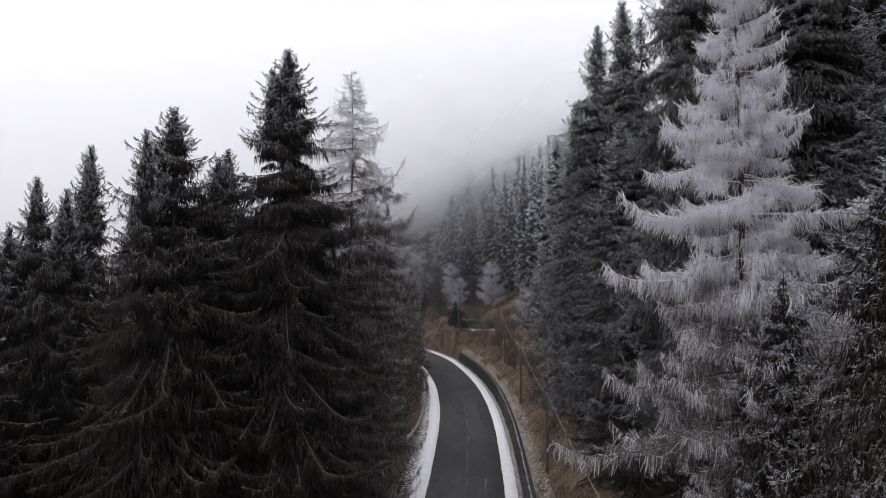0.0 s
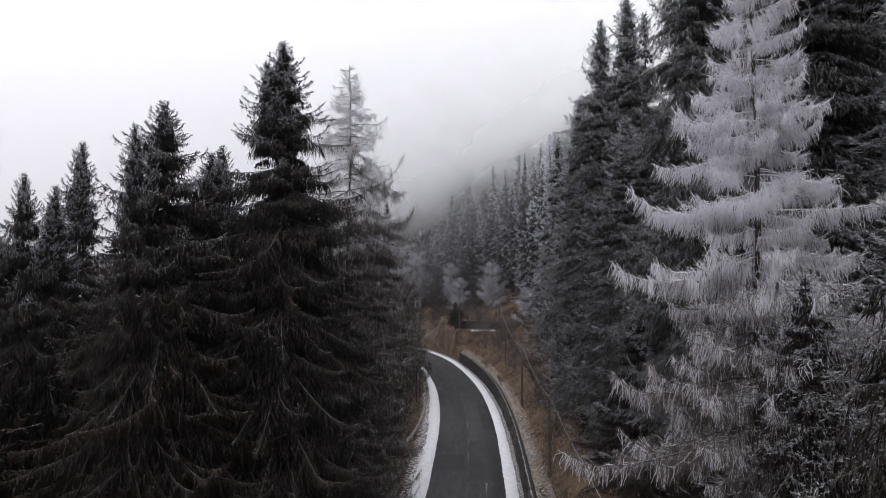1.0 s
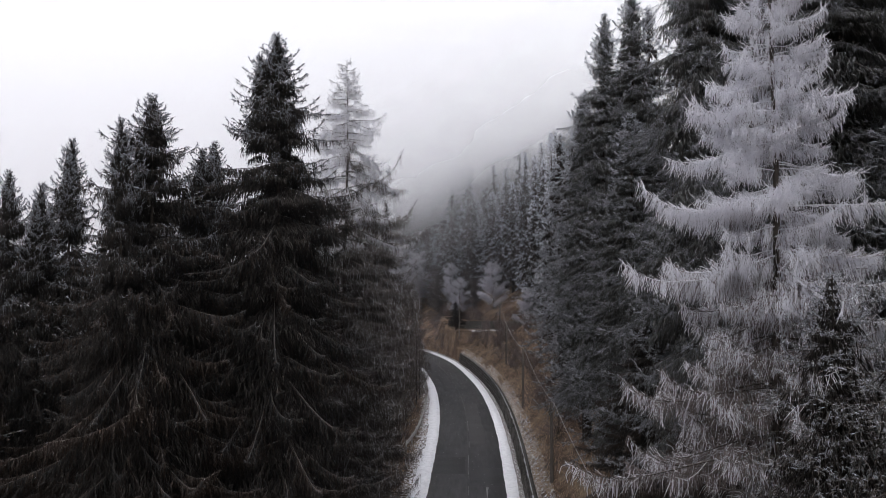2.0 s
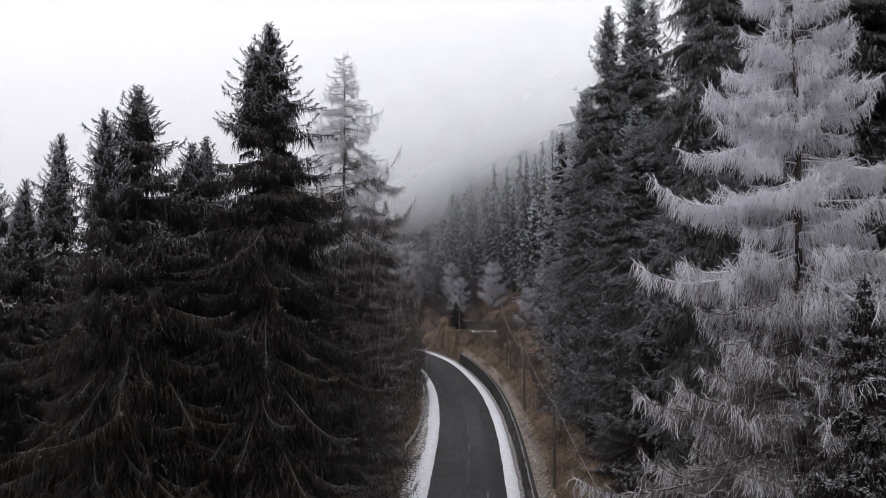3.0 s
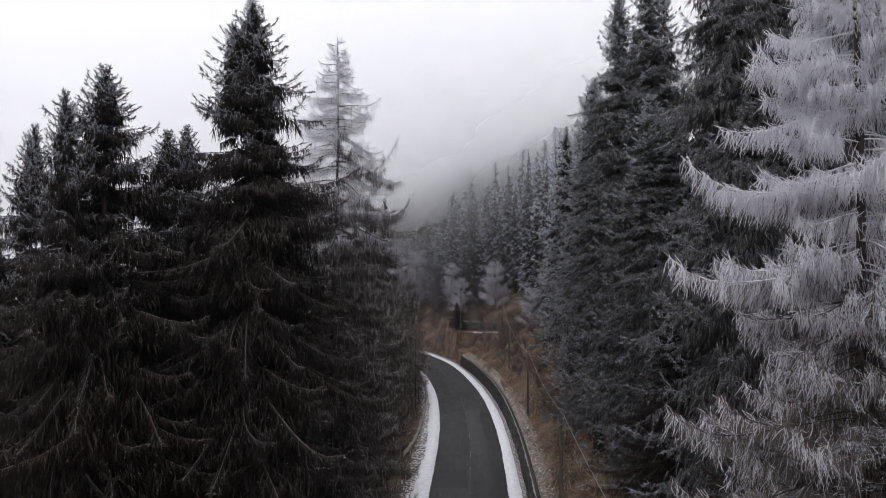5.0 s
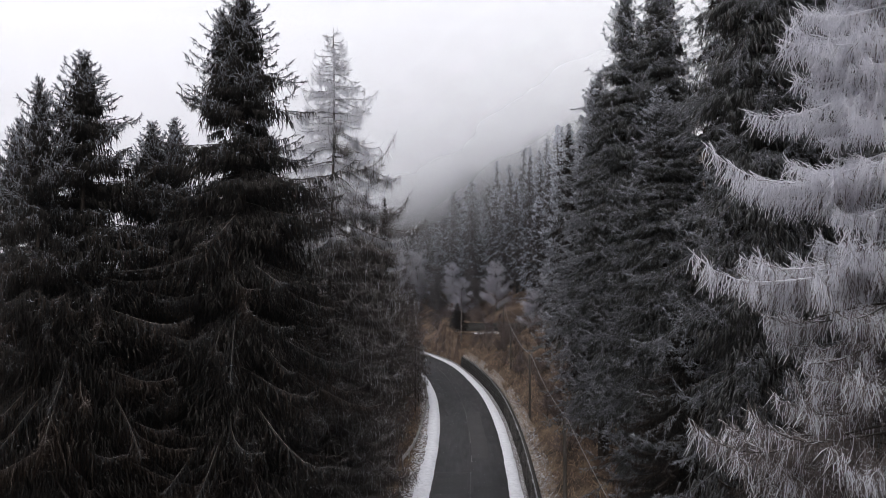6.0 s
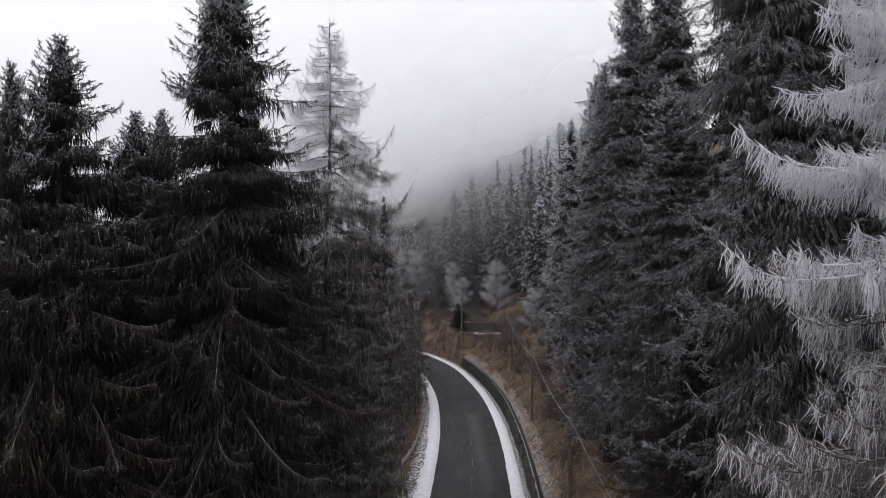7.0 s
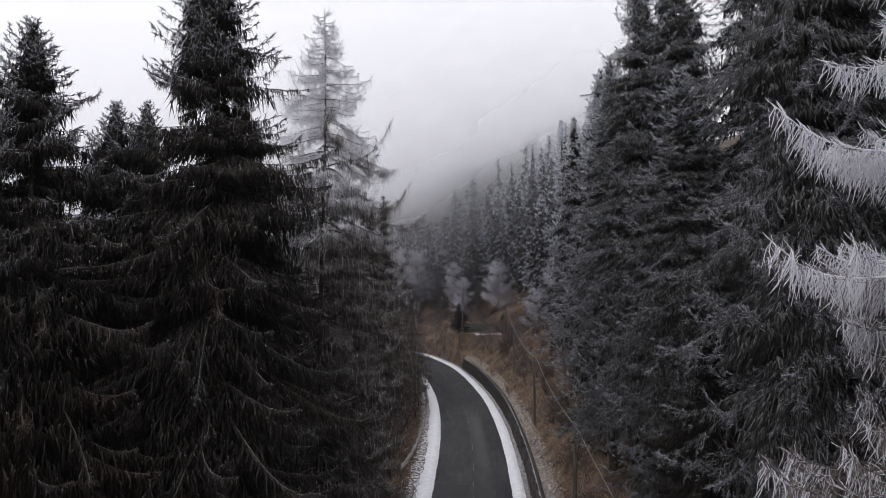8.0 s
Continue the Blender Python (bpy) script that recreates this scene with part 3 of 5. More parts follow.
def hoar_larch(seed, tall, slope, widest, gap=0.37, per=6, low=0.3, hung=54.0, strand=0.46, thick=0.0056, reach_add=0.35, frost_from=0.50, extra=()):
    """A leafless larch thick with hoar frost: bowed limbs with turned-up ends, hung with white twigs. Material 0 rimed, 1 bare."""
    g = np.random.default_rng(seed)
    trunk, grown = Bag(), []
    zs = np.linspace(0, tall, 16)
    mid = np.column_stack([0.15 * np.sin(zs * 0.25 + seed) * zs / tall, 0.12 * np.cos(zs * 0.2) * zs / tall, zs])
    trunk.add(*tube(mid, 0.012 + 0.0075 * (tall - zs), 8))
    todo, h = [], tall * low
    while h < tall - 0.12:
        u = tall - h
        reach = min(slope * u + reach_add, widest)
        n = per if u > 1.2 else 3
        for k in range(n):
            todo.append((min(tall - 0.05, h + g.normal(0, 0.25)), 2 * math.pi * (k + 0.8 * g.random()) / n + h * 2.1, reach * g.uniform(0.45, 1.08)))
        h += gap * (0.45 + 0.55 * min(1, u / 4)) * g.uniform(0.7, 1.3)
    for h, az, L in todo + list(extra):
        u = tall - h
        rel = u / tall
        white = float(np.clip((h / tall - frost_from) * 4.0 + 0.40, 0.12, 1.0))
        c = limb(h, az, L, 0.10 + 0.5 * max(0, 1 - rel * 5) + g.normal(0, 0.06), 0.42 + g.normal(0, 0.08), 0.34 * g.uniform(0.6, 1.3), 10, g.normal(0, 0.14))
        c[:, :2] += mid[min(15, int(h / tall * 15)), :2]
        limbs, crown = Bag(), Bag()
        grown.append((limbs, crown))
        limbs.add(*tube(c, np.linspace(0.008 + 0.0045 * L, 0.005, 10), 4), 1 if white > 0.6 else 0)
        lines = [(c, 1.0)]
        for q in range(int(2 + 3.2 * L)):
            t0 = g.uniform(0.15, 0.95)
            p0, d0 = along(c, np.array([t0]))
            d0 = d0[0] / (np.linalg.norm(d0[0]) + 1e-9)
            sd = np.cross(d0, (0, 0, 1.0)) * (1 if g.random() < 0.5 else -1)
            ln = (0.30 * L * (1 - t0) ** 0.8 + 0.16) * g.uniform(0.5, 1.2)
            tt = np.linspace(0, 1, 4)[:, None]
            sc = p0 + (d0 * 0.9 + sd * g.uniform(0.3, 0.9)) * ln * tt + np.array([0, 0, 1.0]) * ln * (-0.30 * tt + 0.42 * tt ** 3)
            crown.add(*tube(sc, np.linspace(0.008, 0.005, 4), 3), 0 if g.random() < white else 1)
            lines.append((sc, t0))
        for sc, t0 in lines:
            sl = np.linalg.norm(np.diff(sc, axis=0), axis=1).sum()
            m = max(3, int(hung * sl))
            t = g.random(m) ** 0.75
            p, d = along(sc, t)
            d /= np.linalg.norm(d, axis=1)[:, None] + 1e-9
            pos = t if t0 == 1.0 else t0 + (1 - t0) * t * 0.5
            # hanging twigs: they leave outwards and turn straight down
            way = d * g.uniform(0.05, 0.45, m)[:, None] + g.normal(0, 0.13, (m, 3))
            way[:, 2] -= 0.9
            ln = strand * g.uniform(0.3, 1.3, m) * min(1.0, 0.4 + 0.3 * L) * (1.12 - 0.5 * pos)
            fr = g.random(m) < white * np.clip(0.45 + 0.9 * pos, 0, 1) + 0.32 * (1 - white) * (pos > 0.75)
            bend = g.normal(0, 0.10, (m, 3))
            for sel, q, w in ((fr, 0, 1.0), (~fr, 1, 0.62)):
                if sel.any():
                    add_strands(crown, q, p[sel], way[sel], ln[sel], thick * w * g.uniform(0.7, 1.3, int(sel.sum())), 0.12, 3, 1.0, bend[sel], g.normal(0, 0.030, (int(sel.sum()), 3)))
            # knots of short spurs on the hanging twigs
            r = np.flatnonzero(g.random(m) < 0.55)
            if len(r):
                W = way[r] / np.linalg.norm(way[r], axis=1)[:, None]
                P = p[r] + W * (ln[r] * g.uniform(0.2, 0.9, len(r)))[:, None]
                W = W * 0.6 + g.normal(0, 0.55, W.shape)
                for sel, q in ((fr[r], 0), (~fr[r], 1)):
                    if sel.any():
                        add_strands(crown, q, P[sel], W[sel], g.uniform(0.04, 0.11, int(sel.sum())), np.full(int(sel.sum()), thick * 0.8), 0.0, 1)
            # spiky shoots along the top of the outer half
            m = int(13 * sl + 2)
            t = 0.35 + 0.65 * g.random(m)
            p, d = along(sc, t)
            d /= np.linalg.norm(d, axis=1)[:, None] + 1e-9
            sd = np.cross(d, np.array([0, 0, 1.0])) * np.where(g.random(m) < 0.5, 1.0, -1.0)[:, None]
            way = d * g.uniform(0.6, 1.2, m)[:, None] + sd * g.uniform(0.0, 0.8, m)[:, None]
            way[:, 2] += g.uniform(-0.15, 0.65, m)
            fr = g.random(m) < 0.15 + 0.85 * white
            for sel, q in ((fr, 0), (~fr, 1)):
                if sel.any():
                    add_strands(crown, q, p[sel], way[sel], g.uniform(0.08, 0.26, int(sel.sum())), thick * g.uniform(0.8, 1.15, int(sel.sum())), 0.0, 3, 1.0, None, g.normal(0, 0.018, (int(sel.sum()), 3)))
    tip = Bag()                 # the leader's own short twigs
    m = 60
    p = np.repeat(mid[-1:], m, axis=0) - np.array([0, 0, 1.0]) * (1.2 * g.random(m))[:, None]
    way = g.normal(0, 1.0, (m, 3))
    way[:, 2] = g.uniform(-1.0, 1.0, m)
    add_strands(tip, 0, p, way, strand * g.uniform(0.3, 0.8, m), np.full(m, thick), 0.1, 2)
    wood = Bag()
    wood.add(*tube(mid[-1:] + np.array([[0, 0, -0.3], [0, 0, 0.0], [0.01, 0, 0.25]]), np.array([0.012, 0.009, 0.004]), 4))
    grown.append((wood, tip))
    return trunk, grown


def larch(seed, tall, slope, widest, per=4, gap=0.45, dense=34.0, strand=0.55, thick=0.0085, low=0.1, frost_from=0.0, reach_add=0.25, lift=0.38, hang=1.0, ragged=0.45, spur=0.35, split=False, fuzz=0, shoot=2.6, bend=0.52, girth=0.0045, white=True, bare=1.0, wave=0.24, soft_in=1.0, odd=0.25, cut=2):
    """A leafless larch: upswept limbs hung with long thin twigs. Material 0 rimed, 1 bare brown."""
    g = np.random.default_rng(seed)
    trunk, grown = Bag(), []
    zs = np.linspace(0, tall, 16)
    mid = np.column_stack([0.15 * np.sin(zs * 0.25 + seed) * zs / tall, 0.12 * np.cos(zs * 0.2) * zs / tall, zs])
    trunk.add(*tube(mid, 0.012 + 0.0075 * (tall - zs), 8))
    h = tall * low
    while h < tall - 0.12:
        u = tall - h
        reach = min(slope * u + reach_add, widest)
        n = per if u > 1.2 else 3
        for k in range(n):
            L = reach * (1 - ragged + 1.5 * ragged * g.random())
            az = 2 * math.pi * (k + 0.8 * g.random()) / n + h * 2.1
            rel = u / tall
            c = limb(min(tall - 0.05, h + g.normal(0, 0.22)), az, L, 0.14 + 0.35 * max(0, 1 - rel * 4) + g.normal(0, 0.10), bend + g.normal(0, 0.10), lift * g.uniform(0.5, 1.2), 9, g.normal(0, 0.14))
            c[:, :2] += mid[min(15, int(h / tall * 15)), :2]
            icy = g.random() < np.clip((h / tall - frost_from) * 4 + 0.5, 0, 1)
            limbs, crown = Bag(), Bag()
            grown.append((limbs, crown))
            limbs.add(*tube(c, np.linspace(0.008 + girth * L, 0.004, 9), 4), 1 if icy and split and white else 0)
            # side shoots, from which most of the twigs hang
            shoots = [c]
            for q in range(int(3 + shoot * L)):
                t0 = g.uniform(0.2, 0.95)
                p0, d0 = along(c, np.array([t0]))
                d0 = d0[0] / (np.linalg.norm(d0[0]) + 1e-9)
                sd = np.cross(d0, (0, 0, 1.0)) * (1 if g.random() < 0.5 else -1)
                ln = (0.42 * L * (1 - t0) + 0.18) * g.uniform(0.6, 1.2)
                tt = np.linspace(0, 1, 4)[:, None]
                way = d0 * 0.8 + sd * g.uniform(0.4, 1.0)
                sc = p0 + way * ln * tt + np.array([0, 0, 1.0]) * ln * (-0.25 * tt + 0.35 * tt ** 3)
                crown.add(*tube(sc, np.linspace(0.007, 0.003, 4), 3), 0 if icy and white else 1)
                shoots.append(sc)
            for sc in shoots:
                sl = np.linalg.norm(np.diff(sc, axis=0), axis=1).sum()
                m = max(3, int(dense * (1.0 if icy else bare) * sl))
                t = g.random(m) ** 0.8
                p, d = along(sc, t)
                d /= np.linalg.norm(d, axis=1)[:, None] + 1e-9
                short = g.random(m) < spur
                way = d * np.where(short, g.uniform(0.3, 1.1, m), g.uniform(0.0, 0.5, m))[:, None] + g.normal(0, 1.0, (m, 3)) * np.where(short, 0.5, wave)[:, None]
                short |= (t > 0.8) & (g.random(m) < 0.5)
                way[:, 2] += np.where(short, g.uniform(-0.3, 0.7, m), -1.5 * hang)
                ln = np.where(short, 0.5, 1.0) * strand * g.uniform(0.4, 1.5, m) * min(1.0, 0.35 + 0.35 * L)
                rd = thick * g.uniform(0.7, 1.4, m)
                out = np.hypot(p[:, 0] - c[0, 0], p[:, 1] - c[0, 1]) / (L + 0.1)
                fr = g.random(m) < (1.05 if icy else odd) * np.clip(soft_in + (1 - soft_in) * out * 1.6, 0, 1)
                if fuzz:
                    P, W, N = np.repeat(p, fuzz, axis=0), np.repeat(way, fuzz, axis=0), np.repeat(ln, fuzz)
                    W = W / (np.linalg.norm(W, axis=1)[:, None] + 1e-9)
                    P = P + W * (N * g.uniform(0.1, 0.95, len(P)))[:, None]
                    W = W * 0.5 + g.normal(0, 0.6, W.shape)
                    F = np.repeat(fr, fuzz)
                    for sel, q in ((F, 0), (~F, 1)):
                        if sel.any():
                            add_strands(crown, q, P[sel], W[sel], 0.14 * strand * g.uniform(0.6, 1.6, int(sel.sum())), np.full(int(sel.sum()), thick * 0.75), 0.0, 1)
                for sel, q in ((fr, 0), (~fr, 1)):
                    if sel.any():
                        add_strands(crown, q, p[sel], way[sel], ln[sel], rd[sel] * (1.0 if q == 0 else 0.65), 0.1, cut, 1.0, g.normal(0, 0.2, (int(sel.sum()), 3)))
        h += gap * (0.5 + 0.5 * min(1, u / 4)) * g.uniform(0.7, 1.3)
    tip = Bag()                 # the leader's own short twigs
    m = 46
    p = np.repeat(mid[-1:], m, axis=0) - np.array([0, 0, 1.0]) * (1.1 * g.random(m))[:, None]
    way = g.normal(0, 1.0, (m, 3))
    way[:, 2] = g.uniform(-0.3, 1.4, m)
    add_strands(tip, 0 if white or frost_from < 1 else 1, p, way, strand * g.uniform(0.3, 0.8, m), np.full(m, thick), 0.1, 2)
    wood = Bag()
    wood.add(*tube(mid[-1:] + np.array([[0, 0, -0.3], [0, 0, 0.0], [0.01, 0, 0.25]]), np.array([0.012, 0.009, 0.004]), 4))
    grown.append((wood, tip))
    return trunk, grown


def plant(name, bags, mats, x, y, label, category, group="", turn=0.0, size=1.0, wide=1.0, sink=0.15, split=False, stem=None):
    """One tree at its place: an Empty at its foot with its trunk and crown, or its trunk and every limb with its twigs."""
    trunk, crown = bags
    top = tagged(new(name), label, category, group)
    top.matrix_basis = pose(x, y, ground_at(x, y) - sink, 0, 0, turn) @ Matrix.Diagonal((wide, wide, size, 1))
    if isinstance(crown, Bag):
        part("trunk", trunk.mesh("trunk", BARK), top)
        part("crown", crown.mesh("crown", *mats), top)
    elif split:
        part("trunk", trunk.mesh("trunk", stem or BARK), top)
        for wood, twigs in crown:
            o = part("limb", wood.mesh("limb", BARK, mats[0]), top)
            tagged(part("spray", twigs.mesh("spray", *mats), o), kind="stuff")
    else:
        spray = Bag()
        for wood, twigs in crown:
            for bag, add in ((wood, 2), (twigs, 0)):
                n = spray.n
                spray.v += bag.v
                spray.f += [(f + n, k + add) for f, k in bag.f]
                spray.n += bag.n
        part("trunk", trunk.mesh("trunk", BARK), top)
        part("crown", spray.mesh("crown", *mats, BARK), top)
    return top


def again(ob, x, y, turn, size, wide, label="", sink=0.15):
    """A copy of a tree elsewhere."""
    o = copy_thing(ob, Matrix.Identity(4))
    o.matrix_basis = pose(x, y, ground_at(x, y) - sink, 0, 0, turn) @ Matrix.Diagonal((wide, wide, size, 1))
    return tagged(o, label)


def stand(ob, tall, x, y, apex, wide, turn, label):
    """A copy whose apex comes to the given height."""
    return again(ob, x, y, turn, (apex - ground_at(x, y) + 0.15) / tall, wide, label)


def fitted(tall, x, y, apex):
    return (apex - ground_at(x, y) + 0.15) / tall


DARK = (NEEDLES, DRY, RIMED, SHADE_FILL)
COOL = (COLD, OLIVE, COLDTIP, OLIVE)
ROADSIDE = "conifers below the road"
BANK = "conifers on the bank"

# below the road
A_TALL = 25.0
fir = plant("spruce", veil_spruce(11, A_TALL, 0.50, 3.9, gap=0.34, per=7, pitch=0.050, thick=0.0125, fringe=0.72, tuft=0.075, form=1, ragged=0.38, wild=0.45, brush=5, low=0.22, sag=0.34, curl=0.19, rime_top=0.75, tipice=0.16, dry=0.3, fork=True, drape=1.5, narrow=0.6, sparse=0.85, fill=46, frostless=0.95, needle=0.6, nib=0.9),
            DARK, -6.2, 24.2, "tall dark spruce with drooping twigs and frosted tip", "spruce", ROADSIDE, 200, fitted(A_TALL, -6.2, 24.2, 22.3))
B_TALL = 22.0
fir_b = plant("spruce", veil_spruce(23, B_TALL, 0.54, 5.2, gap=0.34, per=7, pitch=0.052, thick=0.0125, fringe=0.78, tuft=0.075, form=1, ragged=0.40, wild=0.45, brush=5, low=0.22, sag=0.36, curl=0.19, rime_top=0.7, tipice=0.16, dry=0.5, drape=1.5, narrow=0.6, sparse=0.85, fill=46, frostless=0.95, needle=0.6, nib=0.9),
              DARK, -9.75, 22.0, "dark broad spruce with layered drooping limbs", "spruce", ROADSIDE, 75, fitted(B_TALL, -9.75, 22.0, 19.35))
for x, y, apex, wide, turn, src, tall in ((-10.1, 20.7, 18.3, 0.5, 140, fir, A_TALL), (-9.9, 27.6, 19.0, 0.8, 200, fir_b, B_TALL),
                                          (-18.4, 31.6, 20.0, 0.75, 310, fir, A_TALL), (-16.6, 25.0, 17.3, 0.7, 33, fir_b, B_TALL), (-15.75, 25.4, 16.9, 0.6, 290, fir, A_TALL), (-17.8, 25.0, 15.3, 0.8, 100, fir_b, B_TALL),
                                          (-8.9, 24.0, 18.0, 0.85, 250, fir_b, B_TALL), (-11.8, 25.6, 16.8, 0.9, 20, fir_b, B_TALL), (-7.2, 29.2, 20.3, 0.75, 120, fir, A_TALL)):
    stand(src, tall, x, y, apex, wide, turn, "dark spruce with sparse frost on its tip")

# frosted larches; the big one's long limbs reach out over the road
L_TALL = 20.0
L_SIZE = fitted(L_TALL, 7.2, 14.9, 21.4)
LONG = [((z - ground_at(7.2, 14.9)) / L_SIZE, radians(a), r) for z, a, r in ((17.1, 190, 2.3), (16.4, 172, 2.3), (15.0, 178, 3.1), (13.5, 187, 3.9), (11.2, 190, 3.7), (9.7, 183, 5.0),
                                                                             (13.6, 262, 3.2), (11.3, 250, 3.4), (16.0, 20, 2.6), (15.0, 338, 2.9))]
big_larch = plant("larch", hoar_larch(5, L_TALL, 0.27, 3.3, extra=LONG), (HOAR, ROSY), 7.2, 14.9, "leafless larch white with hoar frost, twigs hanging", "larch", "", 0, L_SIZE, split=True)
far_larch = plant("larch", larch(9, 24, 0.50, 3.9, per=6, gap=0.30, reach_add=0.3, lift=0.62, dense=25, strand=0.42, thick=0.0066, frost_from=0.71, spur=0.45, split=True, bend=0.72, girth=0.006, white=False, bare=2.6, odd=0.04, cut=1), (HOAR, BROWN), -5.15, 33.5,
                  "slender larch with frosted crown and bare brown lower limbs", "larch", "", 40, fitted(24, -5.15, 33.5, 24.5), split=True)

# on the bank
C_TALL = 27.0
slim = plant("spruce", veil_spruce(37, C_TALL, 0.30, 3.2, gap=0.38, per=7, pitch=0.066, fringe=0.26, thick=0.0105, form=1, brush=6, hang=0.7, rime=0.08, rime_top=0.3, tipice=0.35, dry=0.2, ragged=0.5, wild=0.35, sag=0.62, sparse=0.1, tuft=0.10, spread=0.36, curl=0.42, outer=0.32, frostless=0.65, fill=44, inner=2.0), COOL, 8.7, 34.2,
             "slim dense grey-green spruce with rimed tips", "spruce", BANK, 10, fitted(C_TALL, 8.7, 34.2, 27.4))
for x, y, apex, wide, turn in ((10.1, 33.4, 28.5, 1.0, 120), (9.1, 22.4, 30.5, 1.0, 240), (8.5, 37.9, 24.2, 0.85, 60), (12.2, 20.5, 29.5, 1.15, 330), (15.5, 29.0, 33.0, 1.3, 15), (12.0, 27.0, 30.0, 1.1, 190)):
    stand(slim, C_TALL, x, y, apex, wide, turn, "slim dense grey-green spruce with rimed tips")
N_TALL = 13.0
near = plant("spruce", veil_spruce(51, N_TALL, 0.50, 4.0, gap=0.34, per=7, low=0.2, pitch=0.10, fringe=0.24, hang=0.5, spread=0.42, drape=0.2, narrow=0.0, outer=0.22, thick=0.0090, sprig=5, tuft=0.055, needle=0.6, form=2, nib=1.0, e_top=0.2, fill=26, inner=1.8, rime=0.05, rime_top=0.2, tipice=0.40, dry=0.3, sag=0.4, brush=6), (OLIVE, FADED, COLDTIP, SHADE_FILL), 7.7, 10.3,
             "spruce with drooping twigs and frosted branch tips", "spruce", BANK, 15, fitted(N_TALL, 7.7, 10.3, 15.4))
stand(slim, C_TALL, 12.4, 14.0, 23.5, 1.1, 100, "spruce with drooping twigs and pale frost")
stand(near, N_TALL, 6.8, 12.3, 13.4, 0.85, 200, "spruce with drooping twigs in front of a larch")
stand(slim, C_TALL, 8.5, 28.6, 20.5, 0.9, 77, "slim grey-green spruce on the bank")
for x, y, apex, turn in ((8.2, 18.8, 11.2, 160), (7.9, 25.2, 12.0, 300)):
    stand(fir_b, B_TALL, x, y, apex, 0.5, turn, "dark spruce low on the bank")


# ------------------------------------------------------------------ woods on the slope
# GREY as inner fill gives these crowns painted dark, shaded cores
FAR = (HAZED, HAZED, HAZED_TIP, GREY)
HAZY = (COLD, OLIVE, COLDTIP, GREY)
M_TALL = 24.0
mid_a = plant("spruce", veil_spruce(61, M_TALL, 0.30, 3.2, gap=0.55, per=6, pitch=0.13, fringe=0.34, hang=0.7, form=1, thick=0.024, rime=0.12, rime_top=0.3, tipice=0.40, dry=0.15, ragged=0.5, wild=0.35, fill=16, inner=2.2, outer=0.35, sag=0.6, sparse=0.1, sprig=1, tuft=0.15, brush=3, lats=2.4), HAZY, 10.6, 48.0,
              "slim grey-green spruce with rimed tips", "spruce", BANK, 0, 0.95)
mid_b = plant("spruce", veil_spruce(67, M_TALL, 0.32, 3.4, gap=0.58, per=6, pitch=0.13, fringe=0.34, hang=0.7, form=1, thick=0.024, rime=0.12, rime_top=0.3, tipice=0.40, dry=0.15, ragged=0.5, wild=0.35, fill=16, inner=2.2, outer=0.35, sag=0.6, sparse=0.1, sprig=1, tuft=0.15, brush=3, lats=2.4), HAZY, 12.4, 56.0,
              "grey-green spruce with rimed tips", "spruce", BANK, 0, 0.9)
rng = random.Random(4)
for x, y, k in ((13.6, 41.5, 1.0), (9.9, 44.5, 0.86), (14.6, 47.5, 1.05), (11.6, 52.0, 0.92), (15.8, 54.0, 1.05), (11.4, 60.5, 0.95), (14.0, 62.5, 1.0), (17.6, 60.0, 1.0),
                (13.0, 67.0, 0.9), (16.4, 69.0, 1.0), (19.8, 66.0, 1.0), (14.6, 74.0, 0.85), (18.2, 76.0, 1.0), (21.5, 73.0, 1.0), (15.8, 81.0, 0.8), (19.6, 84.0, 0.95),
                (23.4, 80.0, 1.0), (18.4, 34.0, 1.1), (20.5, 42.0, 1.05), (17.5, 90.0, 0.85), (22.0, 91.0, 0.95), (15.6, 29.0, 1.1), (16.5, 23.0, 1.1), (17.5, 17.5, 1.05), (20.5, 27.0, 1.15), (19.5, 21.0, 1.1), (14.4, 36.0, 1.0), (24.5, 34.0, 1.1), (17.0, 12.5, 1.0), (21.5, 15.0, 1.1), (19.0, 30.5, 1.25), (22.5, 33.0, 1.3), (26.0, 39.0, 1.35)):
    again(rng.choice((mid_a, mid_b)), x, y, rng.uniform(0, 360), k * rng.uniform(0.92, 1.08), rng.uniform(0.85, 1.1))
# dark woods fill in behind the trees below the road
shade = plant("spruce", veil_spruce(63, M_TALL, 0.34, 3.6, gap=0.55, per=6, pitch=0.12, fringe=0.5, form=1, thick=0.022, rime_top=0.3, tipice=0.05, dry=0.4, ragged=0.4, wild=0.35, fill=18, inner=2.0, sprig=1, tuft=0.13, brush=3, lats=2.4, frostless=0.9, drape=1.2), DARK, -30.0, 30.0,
              "dark spruce in the wood below the road", "spruce", ROADSIDE, 0, 0.8)
for x, y, apex in ((-22, 38, 16), (-15, 37, 17.5), (-26, 33, 18), (-13, 44, 15), (-20, 46, 17), (-28, 45, 18), (-9.5, 38.5, 13), (-24, 24, 14), (-21, 19, 13), (-28, 55, 19), (-12, 56, 10), (-18.6, 27.0, 14.0), (-16.0, 20.0, 14), (-13, 32, 15.5), (-8.2, 33, 13), (-20.5, 22.5, 15.5), (-7.2, 36.5, 14.0), (-23.5, 29.5, 17.0), (-13.5, 25.5, 15)):
    stand(shade, M_TALL, x, y, apex, rng.uniform(1.0, 1.25), rng.uniform(0, 360), "dark spruce in the wood below the road")

